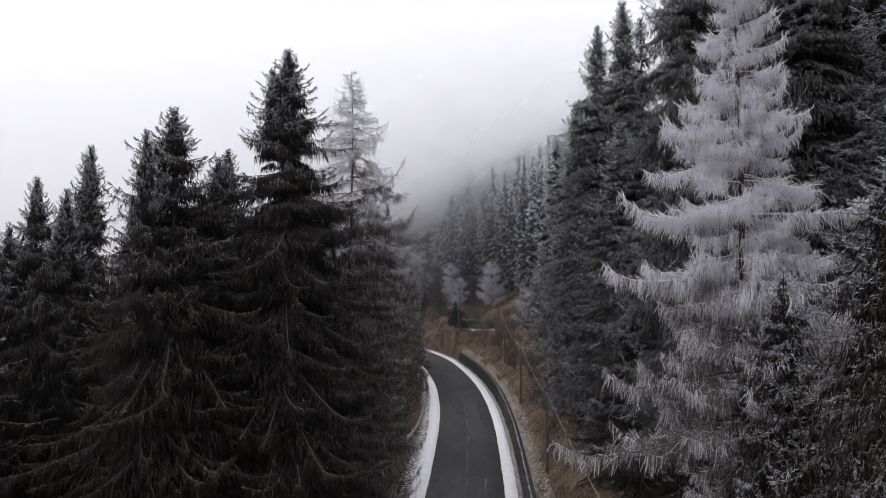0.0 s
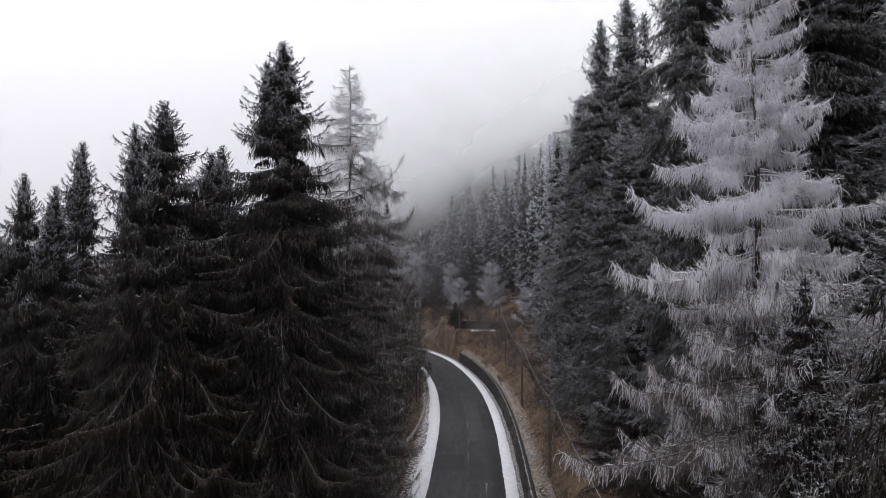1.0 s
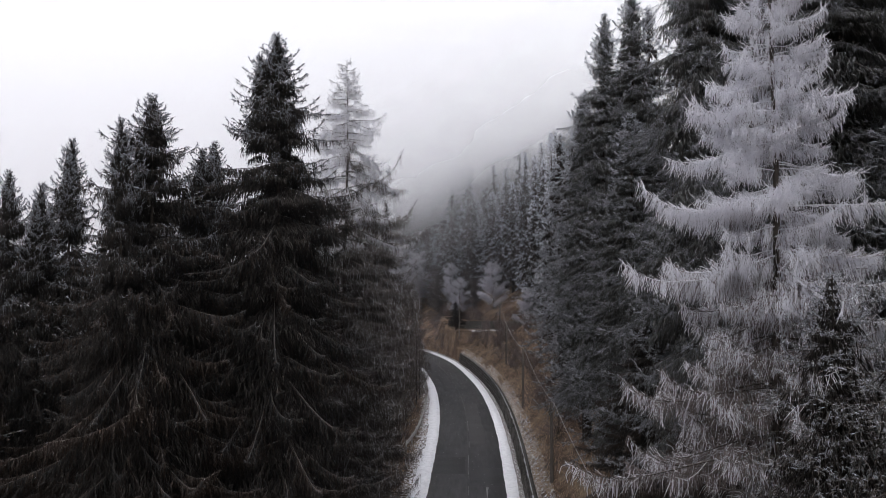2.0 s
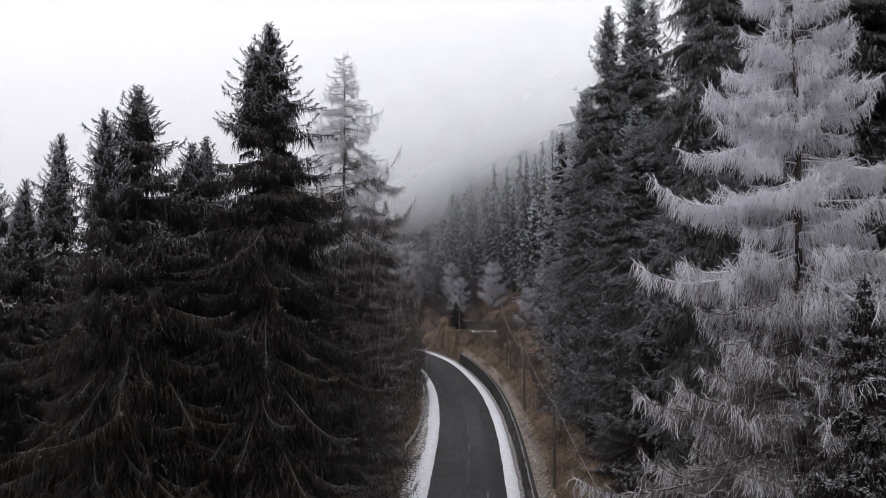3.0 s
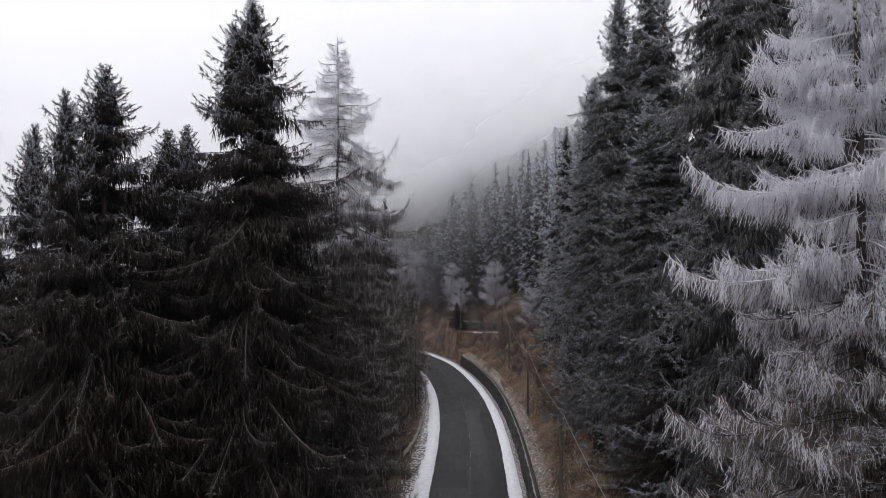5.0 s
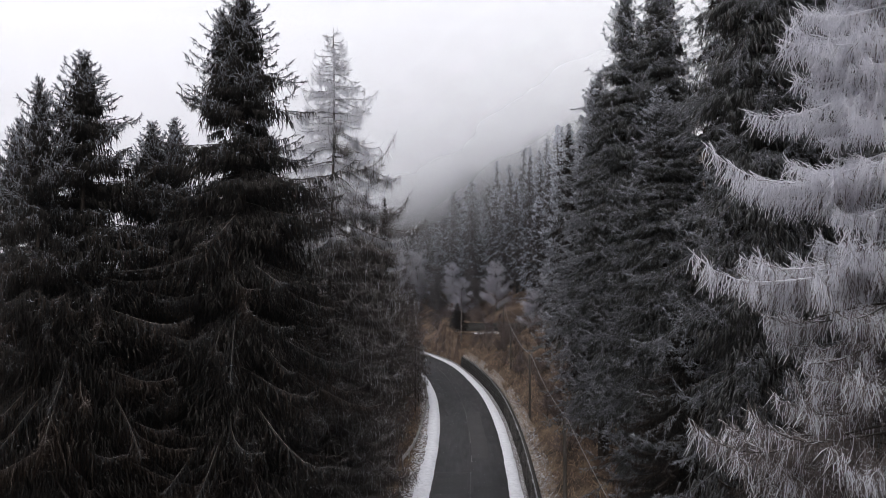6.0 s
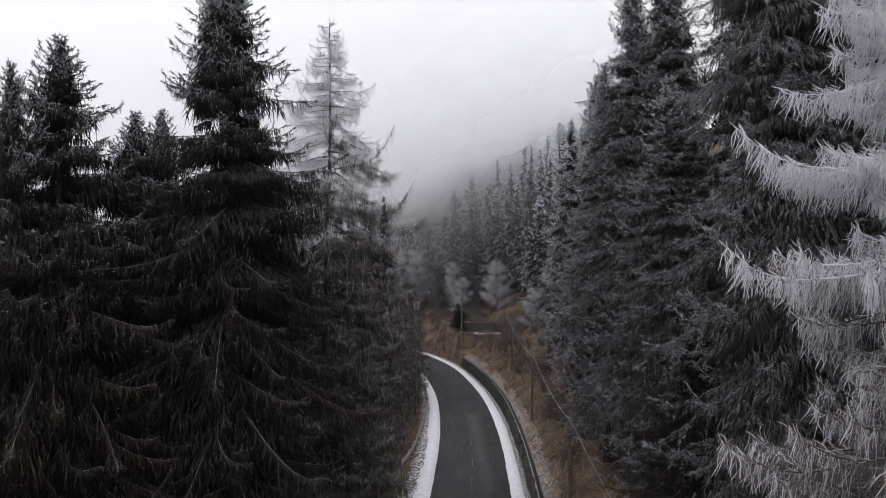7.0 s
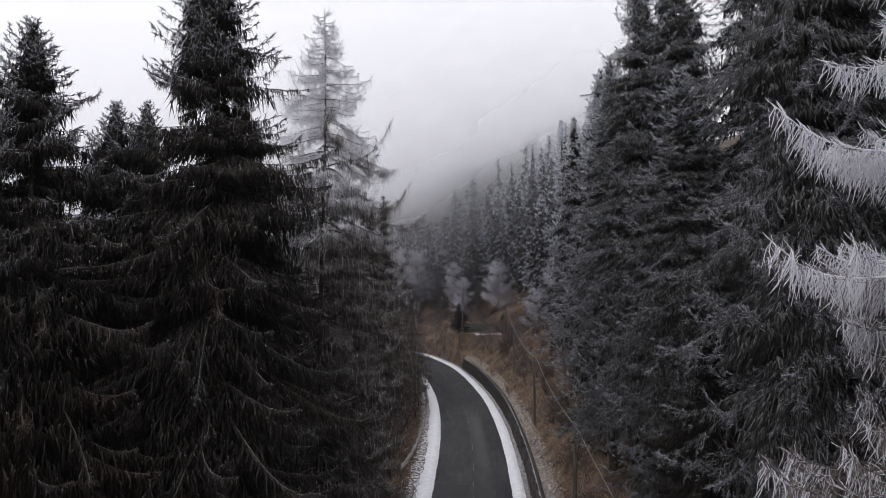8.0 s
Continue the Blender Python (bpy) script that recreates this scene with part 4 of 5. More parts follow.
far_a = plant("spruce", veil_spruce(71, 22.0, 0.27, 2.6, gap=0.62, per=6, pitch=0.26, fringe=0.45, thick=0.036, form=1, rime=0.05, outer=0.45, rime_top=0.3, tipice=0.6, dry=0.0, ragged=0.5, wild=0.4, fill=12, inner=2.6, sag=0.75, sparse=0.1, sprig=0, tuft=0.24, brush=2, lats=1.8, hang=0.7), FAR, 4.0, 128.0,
              "rimed spruce in haze-pale colours on the misty slope", "spruce", "conifers on the misty slope")
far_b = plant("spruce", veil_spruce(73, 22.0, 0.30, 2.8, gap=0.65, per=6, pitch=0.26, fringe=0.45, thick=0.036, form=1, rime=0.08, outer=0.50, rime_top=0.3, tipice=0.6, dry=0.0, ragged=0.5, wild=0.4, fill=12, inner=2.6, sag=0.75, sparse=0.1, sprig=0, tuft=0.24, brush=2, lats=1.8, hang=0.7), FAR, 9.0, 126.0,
              "rimed spruce in haze-pale colours on the misty slope", "spruce", "conifers on the misty slope")
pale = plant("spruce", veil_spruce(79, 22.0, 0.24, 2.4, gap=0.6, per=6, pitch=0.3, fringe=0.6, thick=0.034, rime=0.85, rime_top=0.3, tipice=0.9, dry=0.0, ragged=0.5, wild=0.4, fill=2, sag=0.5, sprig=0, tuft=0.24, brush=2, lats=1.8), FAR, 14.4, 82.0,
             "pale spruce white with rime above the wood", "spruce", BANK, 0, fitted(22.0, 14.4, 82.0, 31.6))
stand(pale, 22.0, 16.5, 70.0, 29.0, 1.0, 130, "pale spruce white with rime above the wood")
taken = [(4.0, 128.0), (9.0, 126.0)]
tries = 0
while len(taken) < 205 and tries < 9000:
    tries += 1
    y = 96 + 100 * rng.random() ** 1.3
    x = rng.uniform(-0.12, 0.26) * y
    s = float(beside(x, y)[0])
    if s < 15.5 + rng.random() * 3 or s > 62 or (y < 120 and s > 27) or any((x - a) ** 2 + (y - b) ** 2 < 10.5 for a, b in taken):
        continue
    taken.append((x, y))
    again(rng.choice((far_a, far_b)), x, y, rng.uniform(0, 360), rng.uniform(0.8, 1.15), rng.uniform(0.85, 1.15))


# ------------------------------------------------------------------ leafless shrubs and small trees
def bush(seed, tall, wide, stems, twigs, thick, length):
    """A leafless bush: limbs that fork out of the ground, with fine twigs."""
    g = np.random.default_rng(seed)
    limbs, crown = Bag(), Bag()
    for k in range(stems):
        az, out = g.uniform(0, 2 * math.pi), wide * g.uniform(0.2, 1.0)
        h = tall * g.uniform(0.6, 1.0)
        t = np.linspace(0, 1, 6)
        c = np.column_stack([np.cos(az) * out * t ** 1.3, np.sin(az) * out * t ** 1.3, h * t]) + np.cumsum(g.normal(0, 0.03 * tall, (6, 3)) * (t[:, None] > 0), axis=0)
        limbs.add(*tube(c, np.linspace(0.004 + 0.006 * tall, 0.004, 6), 4))
        q = g.uniform(0.25, 1, twigs)
        p, d = along(c, q)
        d /= np.linalg.norm(d, axis=1)[:, None] + 1e-9
        way = d + g.normal(0, 0.75, (twigs, 3))
        add_strands(crown, 0, p, way, length * g.uniform(0.4, 1.3, twigs), thick * g.uniform(0.7, 1.3, twigs), 0.15, 2, 0.8)
    return limbs, crown


def shrub(name, bags, mat, x, y, label, category, group, turn=0, size=1.0):
    stems, crown = bags
    top = tagged(new(name), label, category, group)
    top.matrix_basis = pose(x, y, ground_at(x, y) - 0.08, 0, 0, turn) @ Matrix.Diagonal((size, size, size, 1))
    part("stem", stems.mesh("stem", BARK), top)
    part("crown", crown.mesh("crown", mat), top)
    return top


brown_a = shrub("shrub", bush(3, 1.5, 1.2, 9, 36, 0.011, 0.5), SHRUB, 8.2, 52, "leafless reddish-brown shrub on the bank", "shrub", "shrubs on the bank")
brown_b = shrub("shrub", bush(4, 2.0, 1.4, 9, 40, 0.011, 0.6), SHRUB, 8.8, 66, "leafless brown shrub on the bank", "shrub", "shrubs on the bank")
for k in range(210):
    y = rng.uniform(34, 108)
    s = rng.uniform(5.6, 12.5)
    i = int(np.argmin(np.abs(LINE[:, 1] - y)))
    x, y = LINE[i] + NOR[i] * s
    again(rng.choice((brown_a, brown_b)), x, y, rng.uniform(0, 360), rng.uniform(0.6, 1.15), rng.uniform(0.7, 1.2), sink=0.08)
for k in range(55):
    y = rng.uniform(38, 96)
    s = -rng.uniform(5.0, 13)
    i = int(np.argmin(np.abs(LINE[:, 1] - y)))
    x, y = LINE[i] + NOR[i] * s
    again(rng.choice((brown_a, brown_b)), x, y, rng.uniform(0, 360), rng.uniform(1.0, 2.0), rng.uniform(1.0, 1.7), "leafless brown shrub below the road", sink=0.08)

def birch(seed, tall, wide, mat, x, y, label, size=1.0):
    """A small leafless birch: a short trunk, rising limbs and a round crown of fine hanging twigs."""
    g = np.random.default_rng(seed)
    wood, crown = Bag(), Bag()
    zs = np.linspace(0, tall * 0.9, 8)
    mid = np.column_stack([0.2 * np.sin(zs * 0.5 + seed), 0.15 * np.cos(zs * 0.6), zs])
    wood.add(*tube(mid, np.linspace(0.09, 0.02, 8), 6))
    for k in range(46):
        u = g.uniform(0.05, 0.97)
        az, L = g.uniform(0, 2 * math.pi), wide * (1 - 0.75 * u) * g.uniform(0.45, 1.15) + 0.35
        c = limb(u * tall * 0.9, az, L, 0.95, 0.35, 0.0, 6, g.normal(0, 0.35))
        wood.add(*tube(c, np.linspace(0.025, 0.006, 6), 3))
        m = int(95 * L)
        q = g.uniform(0.1, 1, m)
        p, d = along(c, q)
        p = p + g.normal(0, 0.16, p.shape)
        way = d / (np.linalg.norm(d, axis=1)[:, None] + 1e-9) * 0.5 + g.normal(0, 0.35, (m, 3)) + np.array([0, 0, -0.35])
        add_strands(crown, 0, p, way, g.uniform(0.25, 0.8, m), g.uniform(0.010, 0.018, m), 0.25, 1)
    top = tagged(new("birch"), label, "birch", "rimed birches")
    top.matrix_basis = pose(x, y, ground_at(x, y) - 0.1) @ Matrix.Diagonal((size, size, size, 1))
    part("trunk", wood.mesh("trunk", BARK), top)
    part("crown", crown.mesh("crown", mat), top)
    return top


birch_a = birch(13, 8.5, 3.2, LILAC, 8.2, 103.0, "small leafless birch white with rime")
birch_b = birch(14, 8.0, 3.2, GREY, 12.6, 104.5, "small leafless grey birch")
for x, y, k, src in ((1.5, 114.5, 1.0, birch_a), (4.4, 113.0, 0.85, birch_b), (13.0, 93.0, 0.85, birch_a), (15.0, 97.5, 0.95, birch_b), (-5.2, 122.0, 1.35, birch_a), (-9.5, 124.0, 1.5, birch_a), (-1.6, 118.0, 1.05, birch_b),
                     (10.6, 110.0, 1.0, birch_b), (-14.0, 127.0, 1.6, birch_a), (6.0, 117.0, 1.1, birch_b), (14.5, 88.0, 0.7, birch_b), (3.0, 109.0, 0.85, birch_a), (-1.0, 112.5, 0.9, birch_b), (5.6, 108.0, 0.7, birch_b), (-6.5, 117.0, 1.0, birch_b), (15.5, 92.0, 0.9, birch_a)):
    again(src, x, y, rng.uniform(0, 360), k, k, sink=0.1)

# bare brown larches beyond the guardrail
tall_brown = plant("spruce", veil_spruce(41, 20.0, 0.32, 3.2, gap=0.48, per=6, pitch=0.10, fringe=0.5, thick=0.024, form=1, rime_top=0.0, tipice=0.0, dry=0.5, ragged=0.4, wild=0.4, fill=24, sprig=1, tuft=0.15, brush=2, lats=2.6), (UMBER, RUSSET, RUSSET, SHADE_FILL), -10.5, 72.0,
                   "tall brown spruce beyond the guardrail", "spruce", "brown conifers beyond the guardrail")
bare = plant("larch", larch(31, 13.0, 0.26, 2.8, per=4, gap=0.5, dense=20, strand=0.5, thick=0.013, frost_from=1.4, low=0.2, odd=0.03, cut=1), (HOAR, RUSSET), -5.6, 41.0, "leafless brown larch below the road", "larch", "bare larches")
for x, y, k, w in ((-7.2, 46.0, 1.15, 1.1), (-5.8, 53.5, 0.95, 1.0), (-8.5, 55.0, 1.25, 1.1), (-5.2, 63.0, 0.9, 0.9), (-8.0, 66.0, 1.2, 1.1), (-4.9, 73.0, 0.95, 0.8), (-7.8, 78.0, 1.15, 1.0), (-8.4, 38.0, 1.05, 1.1),
                   (-9.5, 88.0, 1.2, 1.2), (-6.8, 84.0, 1.0, 0.9), (-15.0, 97.0, 1.2, 1.2), (-6.4, 49.5, 1.05, 1.0), (-9.6, 50.0, 1.3, 1.2), (-5.0, 68.0, 0.9, 0.8), (-6.2, 58.5, 1.1, 1.0), (-10.2, 61.5, 1.3, 1.2), (-6.3, 75.5, 1.1, 1.0), (-2.7, 64.0, 0.72, 0.5), (-4.7, 70.5, 0.85, 1.0), (-4.4, 76.5, 0.85, 1.0), (-5.4, 65.5, 0.9, 1.0), (-4.2, 84.0, 0.85, 1.1), (-2.5, 66.5, 0.8, 0.5), (-3.6, 79.0, 0.75, 0.7), (-4.4, 45.5, 0.8, 0.7)):
    again(bare, x, y, rng.uniform(0, 360), k, w)

for x, y, apex, w, turn in ((-7.3, 80.0, 22.3, 1.7, 20), (-8.4, 76.5, 21.0, 1.6, 140), (-9.8, 82.0, 23.0, 1.7, 250), (-7.4, 70.5, 17.5, 1.5, 75), (-8.2, 62.0, 18.0, 1.6, 310), (-7.2, 54.0, 15.5, 1.6, 200), (-7.0, 47.0, 14.5, 1.6, 10), (-6.3, 40.5, 12.5, 1.5, 160), (-6.0, 60.0, 12.0, 1.2, 280), (-5.4, 67.0, 10.5, 1.0, 100)):
    stand(tall_brown, 20.0, x, y, apex, w * 0.55, turn, "tall brown spruce beyond the guardrail")

little = stand(fir_b, B_TALL, 2.0, 97.2, 8.6, 0.36, 10, "young dark spruce beside a pole")

# ------------------------------------------------------------------ dry grass
g = np.random.default_rng(77)
n = 26000
gy_ = g.uniform(26, 112, n)
i = np.array([int(np.argmin(np.abs(LINE[:, 1] - v))) for v in gy_])
left = g.random(n) < 0.16
off = np.where(left, -g.uniform(4.2, 7.5, n), WALL_AT + 0.45 + 11 * g.random(n) ** 1.3)
px = LINE[i, 0] + NOR[i, 0] * off + g.normal(0, 0.4, n)
py = LINE[i, 1] + NOR[i, 1] * off + (gy_ - LINE[i, 1])
ok = np.abs(beside(px, py)) > 4.2
px, py = px[ok], py[ok]
base = np.column_stack([px, py, land(px, py) - 0.03])
way = g.normal(0, 0.55, (len(px), 3))
way[:, 2] = np.abs(way[:, 2]) + 0.6
grass = Bag()
add_strands(grass, 0, base, way, g.uniform(0.25, 0.75, len(px)), g.uniform(0.014, 0.032, len(px)), 0.45, 2, 0.7)
tagged(new("dry_grass", grass.mesh("dry_grass", STRAW)), "tufts of dry straw-coloured grass on the bank", "grass", kind="stuff")


# ------------------------------------------------------------------ guardrail, poles, cable
def guardrail():
    top = tagged(new("guardrail"), "weathered steel guardrail on short posts", "guardrail")
    i0, i1 = int(np.argmin(np.abs(LINE[:, 1] - 47))), int(np.argmin(np.abs(LINE[:, 1] - 90)))
    path = smooth_line(LINE[i0:i1], 2)
    T = np.gradient(path, axis=0)
    T /= np.linalg.norm(T, axis=1)[:, None]
    N = np.stack([T[:, 1], -T[:, 0]], axis=1)
    run = np.concatenate(([0], np.cumsum(np.linalg.norm(np.diff(path, axis=0), axis=1))))
    s = -3.75 - 0.85 * np.exp(-run / 5.0) + 0.35 * np.clip((run - 12) / 10, 0, 1)
    P = path + N * s[:, None]
    prof = [(0.0, 0.46), (0.05, 0.50), (0.05, 0.56), (0.0, 0.61), (0.0, 0.63), (0.05, 0.68), (0.05, 0.74), (0.0, 0.78), (-0.02, 0.78), (0.02, 0.70), (-0.03, 0.62), (0.02, 0.53), (-0.02, 0.46)]
    v = np.stack([np.column_stack([P + N * a, np.full(len(P), z)]) for a, z in prof], axis=1).reshape(-1, 3)
    m = len(prof)
    f = [(i * m + j, i * m + (j + 1) % m, (i + 1) * m + (j + 1) % m, (i + 1) * m + j) for i in range(len(P) - 1) for j in range(m)]
    part("rail", mesh_of("rail", v, [(np.array(f), 0)], [STEEL]), top)
    bv, bf = box(-0.05, -0.06, -0.4, 0.05, 0.06, 0.80)
    post = mesh_of("post", bv, [(bf, 0)], [STEEL])
    k = 0.4
    while k < run[-1]:
        q = np.array([np.interp(k, run, P[:, 0] - 0.09 * N[:, 0]), np.interp(k, run, P[:, 1] - 0.09 * N[:, 1])])
        o = part("post", post, top)
        o.location = (q[0], q[1], 0.0)
        k += 2.0
    return top


guardrail()


def pole(x, y, top_z, girth=0.10):
    """A weathered telephone pole with an iron bracket and an insulator."""
    z = ground_at(x, y)
    ob = tagged(new("telephone_pole"), "weathered wooden telephone pole on the bank", "pole", "telephone poles")
    ob.location = (x, y, z - 0.4)
    h = top_z - z + 0.4
    v, f = tube([(0, 0, 0), (0.01, 0, h * 0.5), (0, 0, h), (0, 0, h + 0.03)], [girth, girth * 0.9, girth * 0.75, 0.01], 10)
    part("shaft", mesh_of("shaft", v, [(f, 0)], [TIMBER]), ob)
    v, f = tube([(0, 0, h - 0.25), (0.14, 0, h - 0.25), (0.16, 0, h - 0.16)], [0.018, 0.018, 0.015], 6)
    br = part("bracket", mesh_of("bracket", v, [(f, 0)], [STEEL]), ob)
    v, f = tube([(0.16, 0, h - 0.16), (0.16, 0, h - 0.12), (0.16, 0, h - 0.06), (0.16, 0, h - 0.03)], [0.02, 0.04, 0.035, 0.01], 8)
    part("insulator", mesh_of("insulator", v, [(f, 0)], [CABLE]), br)
    return (x + 0.16, y, top_z - 0.08)


ends = [pole(4.35, 10.0, 6.6), pole(5.9, 35.0, 6.3), pole(6.7, 53.0, 6.9), pole(7.3, 72.5, 7.1), pole(8.4, 92.0, 8.4, 0.12)]
pole(2.45, 94.6, 7.9, 0.09)
cable = Bag()
for a, b in zip(ends[:-1], ends[1:]):
    a, b = np.array(a), np.array(b)
    t = np.linspace(0, 1, 16)[:, None]
    c = a * (1 - t) + b * t
    c[:, 2] -= (1.6 * t * (1 - t))[:, 0]
    cable.add(*tube(c, np.full(16, 0.014), 5))
tagged(new("cable", cable.mesh("cable", CABLE)), "pale sagging telephone cable between wooden poles", "cable")


# ------------------------------------------------------------------ mist hanging on the slope
def mist(name, y0, lean, low, high, most, seed, drift, through_it, fade=60.0):
    """A sheet of mist, leaned to suit the camera's view; it scatters the sky's light and thickens with height."""
    k = Mat(name, 1.0)
    k.n.remove(k.b)
    d, t, tr = k.n.new("ShaderNodeBsdfDiffuse"), k.n.new("ShaderNodeBsdfTranslucent"), k.n.new("ShaderNodeBsdfTransparent")
    mx, mx2 = k.n.new("ShaderNodeMixShader"), k.n.new("ShaderNodeMixShader")
    d.inputs[0].default_value = t.inputs[0].default_value = (0.98, 0.98, 0.995, 1)
    mx.inputs[0].default_value = through_it
    k.l.new(d.outputs[0], mx.inputs[1])
    k.l.new(t.outputs[0], mx.inputs[2])
    sep = k.n.new("ShaderNodeSeparateXYZ")
    k.l.new(k.pos(), sep.inputs[0])
    z = k.math("SUBTRACT", sep.outputs[2], k.math("MULTIPLY", sep.outputs[0], drift))      # the mist lies lower towards the valley
    z = k.math("ADD", z, k.math("MULTIPLY", k.math("SUBTRACT", k.noise(0.035, 4, (1, 1, 1.6)), 0.5), 12.0))
    f = k.math("DIVIDE", k.math("SUBTRACT", z, low), high - low, True)
    thin = k.math("MULTIPLY", k.math("DIVIDE", k.math("SUBTRACT", z, 9.0), 12.0, True), 0.14)
    f = k.math("ADD", k.math("MULTIPLY", k.math("POWER", f, 1.2), 0.86), thin)
    f = k.math("MULTIPLY", k.math("MULTIPLY", f, most), k.math("DIVIDE", k.math("SUBTRACT", fade + 14.0, sep.outputs[2]), 14.0, True) if most < 1.0 else 1.0)
    k.l.new(f, mx2.inputs[0])
    k.l.new(tr.outputs[0], mx2.inputs[1])
    k.l.new(mx.outputs[0], mx2.inputs[2])
    k.l.new(mx2.outputs[0], k.n["Material Output"].inputs[0])
    h = 260.0
    xs, zs = np.linspace(-260, 300, 15), np.linspace(0, h, 17)
    v = [(x, y0 + z / math.tan(lean) + 4 * math.sin(x * 0.03 + seed), z - 4) for z in zs for x in xs]
    f = [(j * 15 + i, j * 15 + i + 1, (j + 1) * 15 + i + 1, (j + 1) * 15 + i) for j in range(16) for i in range(14)]
    me = mesh_of(name, v, [(np.array(f), 0)], [k.m])
    me.polygons.foreach_set("use_smooth", np.ones(len(f), dtype=bool))
    return tagged(new(name, me), "sheet of pale mist over the wooded slope", "mist", kind="structure")


def haze_sheet(y0, share, x0, x1, top, tint=(0.93, 0.95, 0.99)):
    """A very thin pale sheet added between the trees to lift dark tones like haze."""
    k = Mat("haze_sheet", 1.0)
    k.n.remove(k.b)
    t, tr, mx = k.n.new("ShaderNodeBsdfTranslucent"), k.n.new("ShaderNodeBsdfTransparent"), k.n.new("ShaderNodeMixShader")
    t.inputs[0].default_value = (*tint, 1)
    k.l.new(k.math("MULTIPLY", k.ramp(k.noise(0.08, 3), (0.3, (0.75,)), (0.7, (1.0,))), share), mx.inputs[0])
    k.l.new(tr.outputs[0], mx.inputs[1])
    k.l.new(t.outputs[0], mx.inputs[2])
    k.l.new(mx.outputs[0], k.n["Material Output"].inputs[0])
    xs, zs = np.linspace(x0, x1, 13), np.linspace(-6, top, 7)
    v = [(x, y0 + 1.2 * math.sin(x * 0.15 + y0), z) for z in zs for x in xs]
    f = [(j * 13 + i, j * 13 + i + 1, (j + 1) * 13 + i + 1, (j + 1) * 13 + i) for j in range(6) for i in range(12)]
    return tagged(new("mist", mesh_of("mist", v, [(np.array(f), 0)], [k.m])), "faint added haze sheet between the trees", "mist", kind="structure")


haze_sheet(18.8, 0.0055, -60, 60, 60)
haze_sheet(60.0, 0.010, -110, 110, 90)
# the blue tint puts distance haze over the slope behind
haze_sheet(95.0, 0.045, -170, 170, 130, (0.80, 0.85, 1.0))
for y0, low, high, most, seed in ((104, 25, 42, 0.65, 1), (122, 23, 38, 0.85, 2), (140, 21, 36, 0.93, 3), (160, 18, 34, 0.97, 4), (182, 14, 32, 0.98, 5)):
    mist("mist", y0, radians(118), low, high, most, seed, 0.5, 0.8, 40 + 4 * seed)
# opaque back sheet, added to show in place of the sky
mist("mist", 205, radians(50), -60, -10, 1.0, 6, 0.0, 0.2)


# ------------------------------------------------------------------ the track above the road
def band(name, x0, x1, y0, y1, z0, z1, mat, label, category, waver=0.08):
    """A slab along the track with wavering edges."""
    n = max(8, int((x1 - x0) / 0.3))
    xs = np.linspace(x0, x1, n)
    wob = waver * (np.sin(xs * 2.1) + 0.7 * np.sin(xs * 5.3 + 1))
    rows = [np.column_stack([xs, y + wob * k, np.full(n, z)]) for y, z, k in ((y0, z0, 1), (y0 + 0.03, z1, 1), (y1 - 0.03, z1, -0.8), (y1, z0, -0.8))]
    v = np.concatenate(rows)
    f = [(k * n + j, k * n + j + 1, (k + 1) * n + j + 1, (k + 1) * n + j) for k in range(3) for j in range(n - 1)]
    f += [(0, n, 2 * n, 3 * n), (n - 1, 4 * n - 1, 3 * n - 1, 2 * n - 1)]
    return tagged(new(name, mesh_of(name, v, [(np.array(f), 0)], [mat])), label, category, kind="structure")


band("track", 4.0, 15.5, TRACK_Y + 0.5, TRACK_Y + 2.5, TRACK_Z - 0.2, TRACK_Z + 0.03, GRAVEL, "frosty gravel track benched into the slope", "track")
band("snow_verge", 4.4, 12.5, TRACK_Y - 0.1, TRACK_Y + 0.42, TRACK_Z - 0.2, TRACK_Z + 0.06, SNOW, "strip of snow on the edge of the track", "snow", 0.12)
band("track_wall", 3.2, 15.0, TRACK_Y + 2.5, TRACK_Y + 3.0, TRACK_Z - 0.2, TRACK_Z + 1.3, MORTAR, "low dark stone wall above the track", "wall", 0.04)


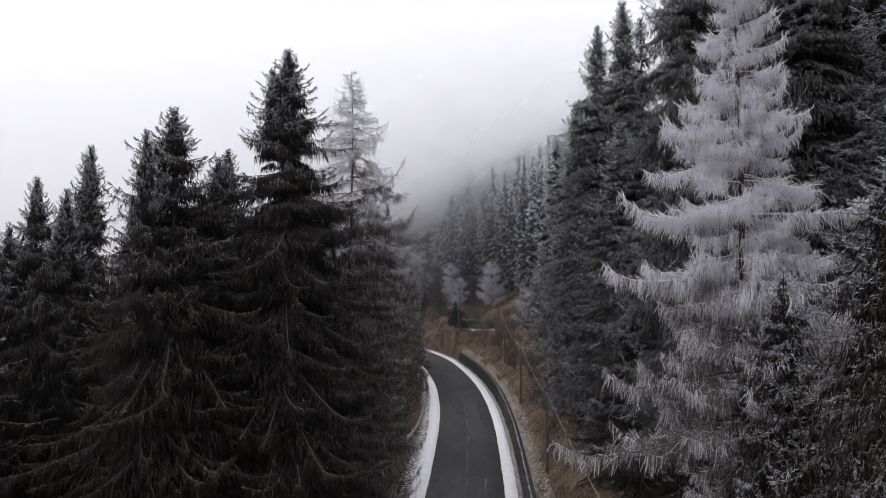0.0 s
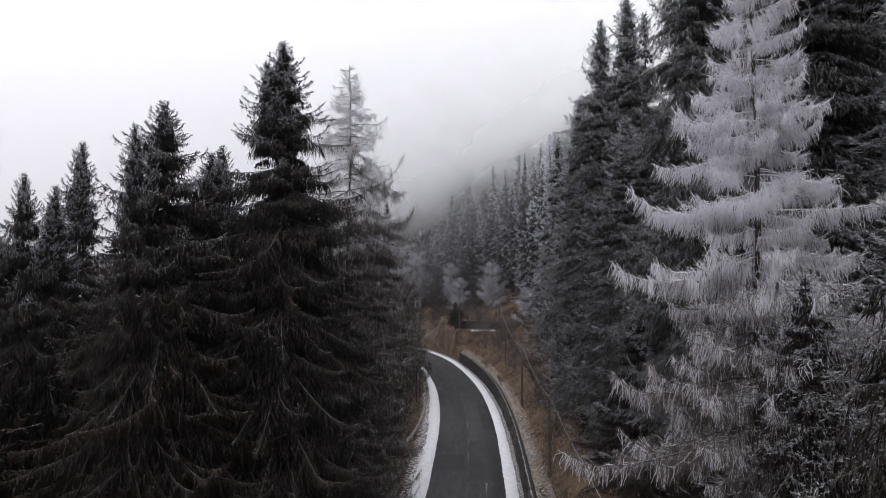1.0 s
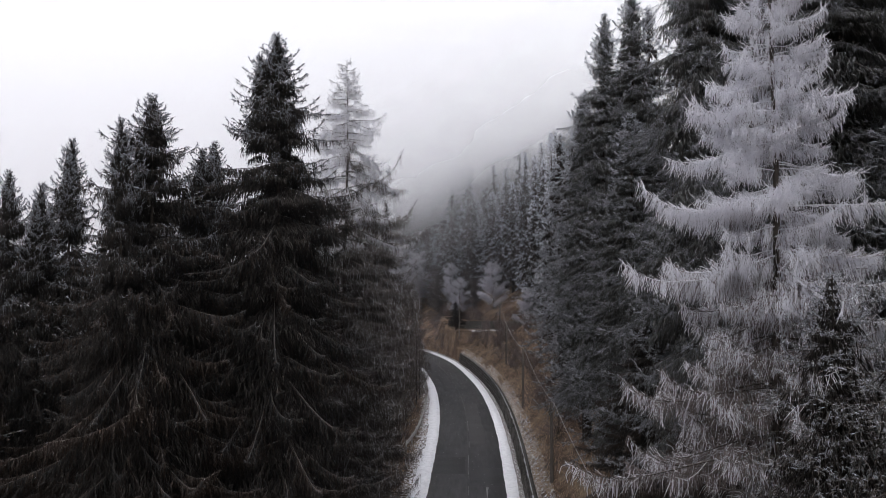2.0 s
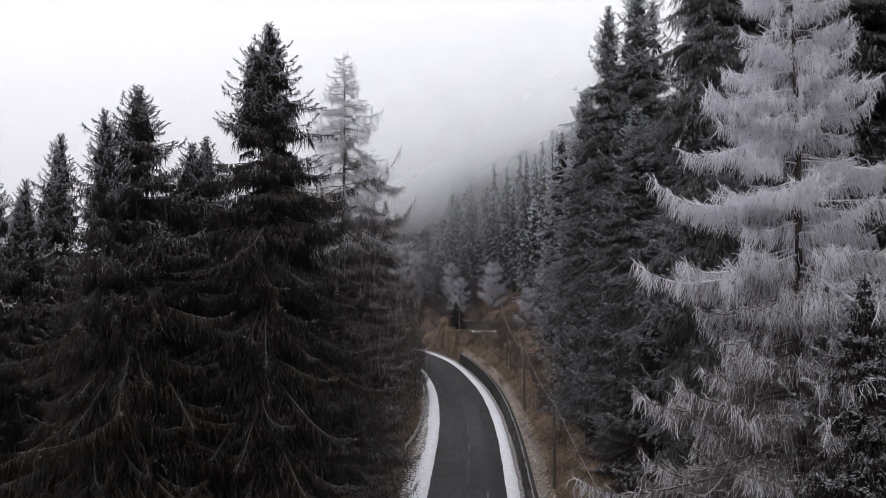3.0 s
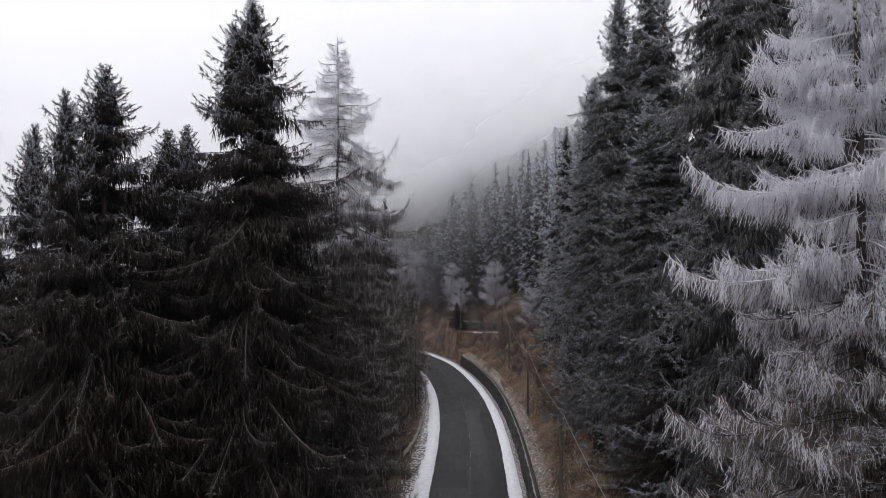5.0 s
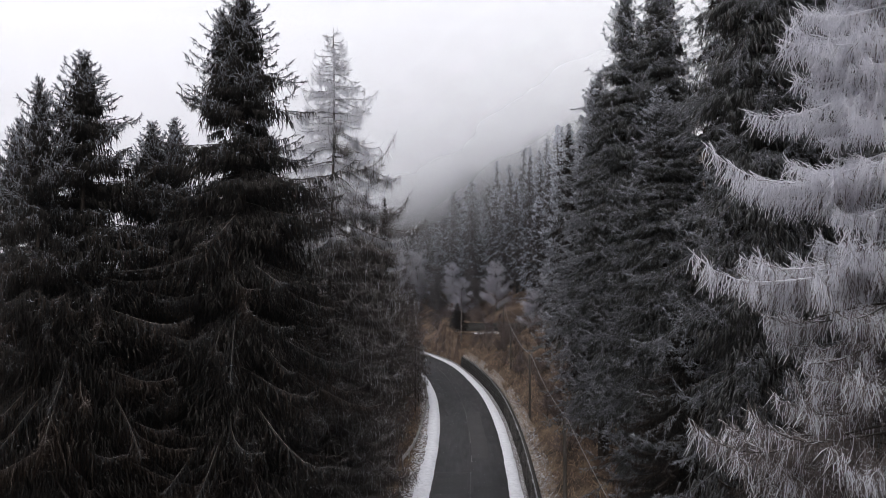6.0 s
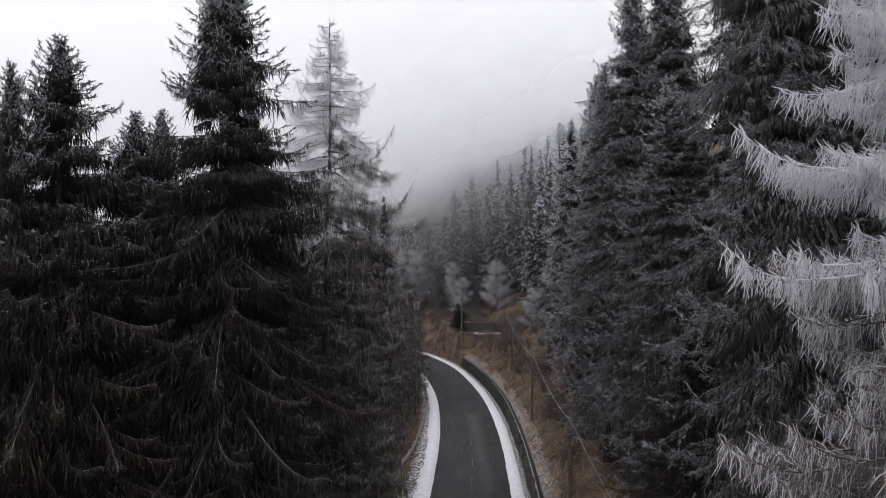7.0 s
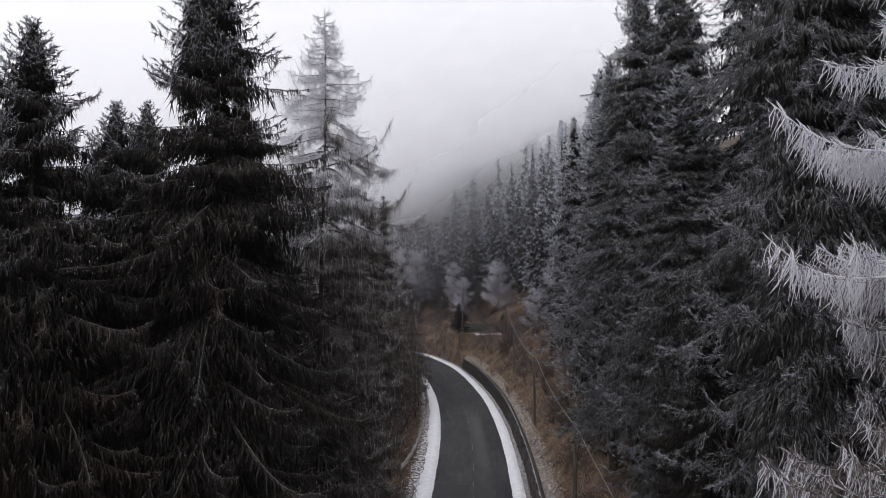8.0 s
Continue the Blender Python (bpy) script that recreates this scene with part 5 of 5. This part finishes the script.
# ------------------------------------------------------------------ stone retaining wall (pieces last)
def stone_mesh(seed):
    """A roughly squared stone, 1 long, 1 deep, 1 high, with worn front edges."""
    g = random.Random(seed)
    j = lambda a: g.uniform(-a, a)
    back = [(0, -0.5 + j(0.02), -0.5 + j(0.02)), (0, 0.5 + j(0.02), -0.5), (0, 0.5, 0.5 + j(0.03)), (0, -0.5, 0.5)]
    front = [(-0.75 + j(0.1), y * 0.97, z * 0.95) for _, y, z in back]
    face = [(-1.0 + j(0.12), y * 0.74 + j(0.04), z * 0.66 + j(0.05)) for _, y, z in back]
    v = back + front + face
    f = [(a + i, a + (i + 1) % 4, a + 4 + (i + 1) % 4, a + 4 + i) for a in (0, 4) for i in range(4)] + [(8, 9, 10, 11)]
    return mesh_of("stone", v, [(np.array(f)[:, ::-1], 0)], [STONE])


def retaining_wall():
    i0, i1 = int(np.argmin(np.abs(LINE[:, 1] - 14))), int(np.argmin(np.abs(LINE[:, 1] - 91)))
    base = tagged(new("retaining_wall", strip("retaining_wall", WALL_AT + 0.12, WALL_AT + 0.44, WALL_UP - 0.02, WALL_UP - 0.02, MORTAR, thick=WALL_UP + 0.1, first=i0, last=i1)),
                  "low stone retaining wall along the road, darkened as if shaded", "wall", kind="structure")
    path = smooth_line(LINE[i0:i1], 4)
    T = np.gradient(path, axis=0)
    T /= np.linalg.norm(T, axis=1)[:, None]
    run = np.concatenate(([0], np.cumsum(np.linalg.norm(np.diff(path, axis=0), axis=1))))
    meshes = [stone_mesh(k) for k in range(8)]
    g = random.Random(9)
    rows, made = 5, 0
    hgt = WALL_UP / rows
    rest = Bag()
    spots = []
    for r in range(rows):
        k = 12.0 + g.uniform(0, 0.4)
        while k < run[-1] - 0.5:
            w = g.uniform(0.38, 0.8)
            spots.append((k + w / 2, w, r))
            k += w
    spots.sort()
    for k, w, r in spots:
        q = np.array([np.interp(k, run, path[:, 0]), np.interp(k, run, path[:, 1])])
        t = np.array([np.interp(k, run, T[:, 0]), np.interp(k, run, T[:, 1])])
        n = np.array([t[1], -t[0]])
        q = q + n * (WALL_AT + 0.10 + 0.024 * r)
        m = Matrix.Translation((q[0], q[1], (r + 0.5) * hgt + 0.02)) @ Matrix.Rotation(math.atan2(-t[0], t[1]), 4, "Z") @ Matrix.Diagonal((0.10 * g.uniform(0.7, 1.3), w * 0.95, hgt * 0.93, 1))
        me = g.choice(meshes)
        if made < 300:
            o = part("stone", me, base)
            o.matrix_basis = m
            made += 1
        else:
            v = np.array([m @ p.co for p in me.vertices])
            rest.add(v, np.array([p.vertices[:] for p in me.polygons]))
    o = part("stonework", rest.mesh("stonework", STONE), base)
    tagged(o, kind="stuff")
    return base


retaining_wall()
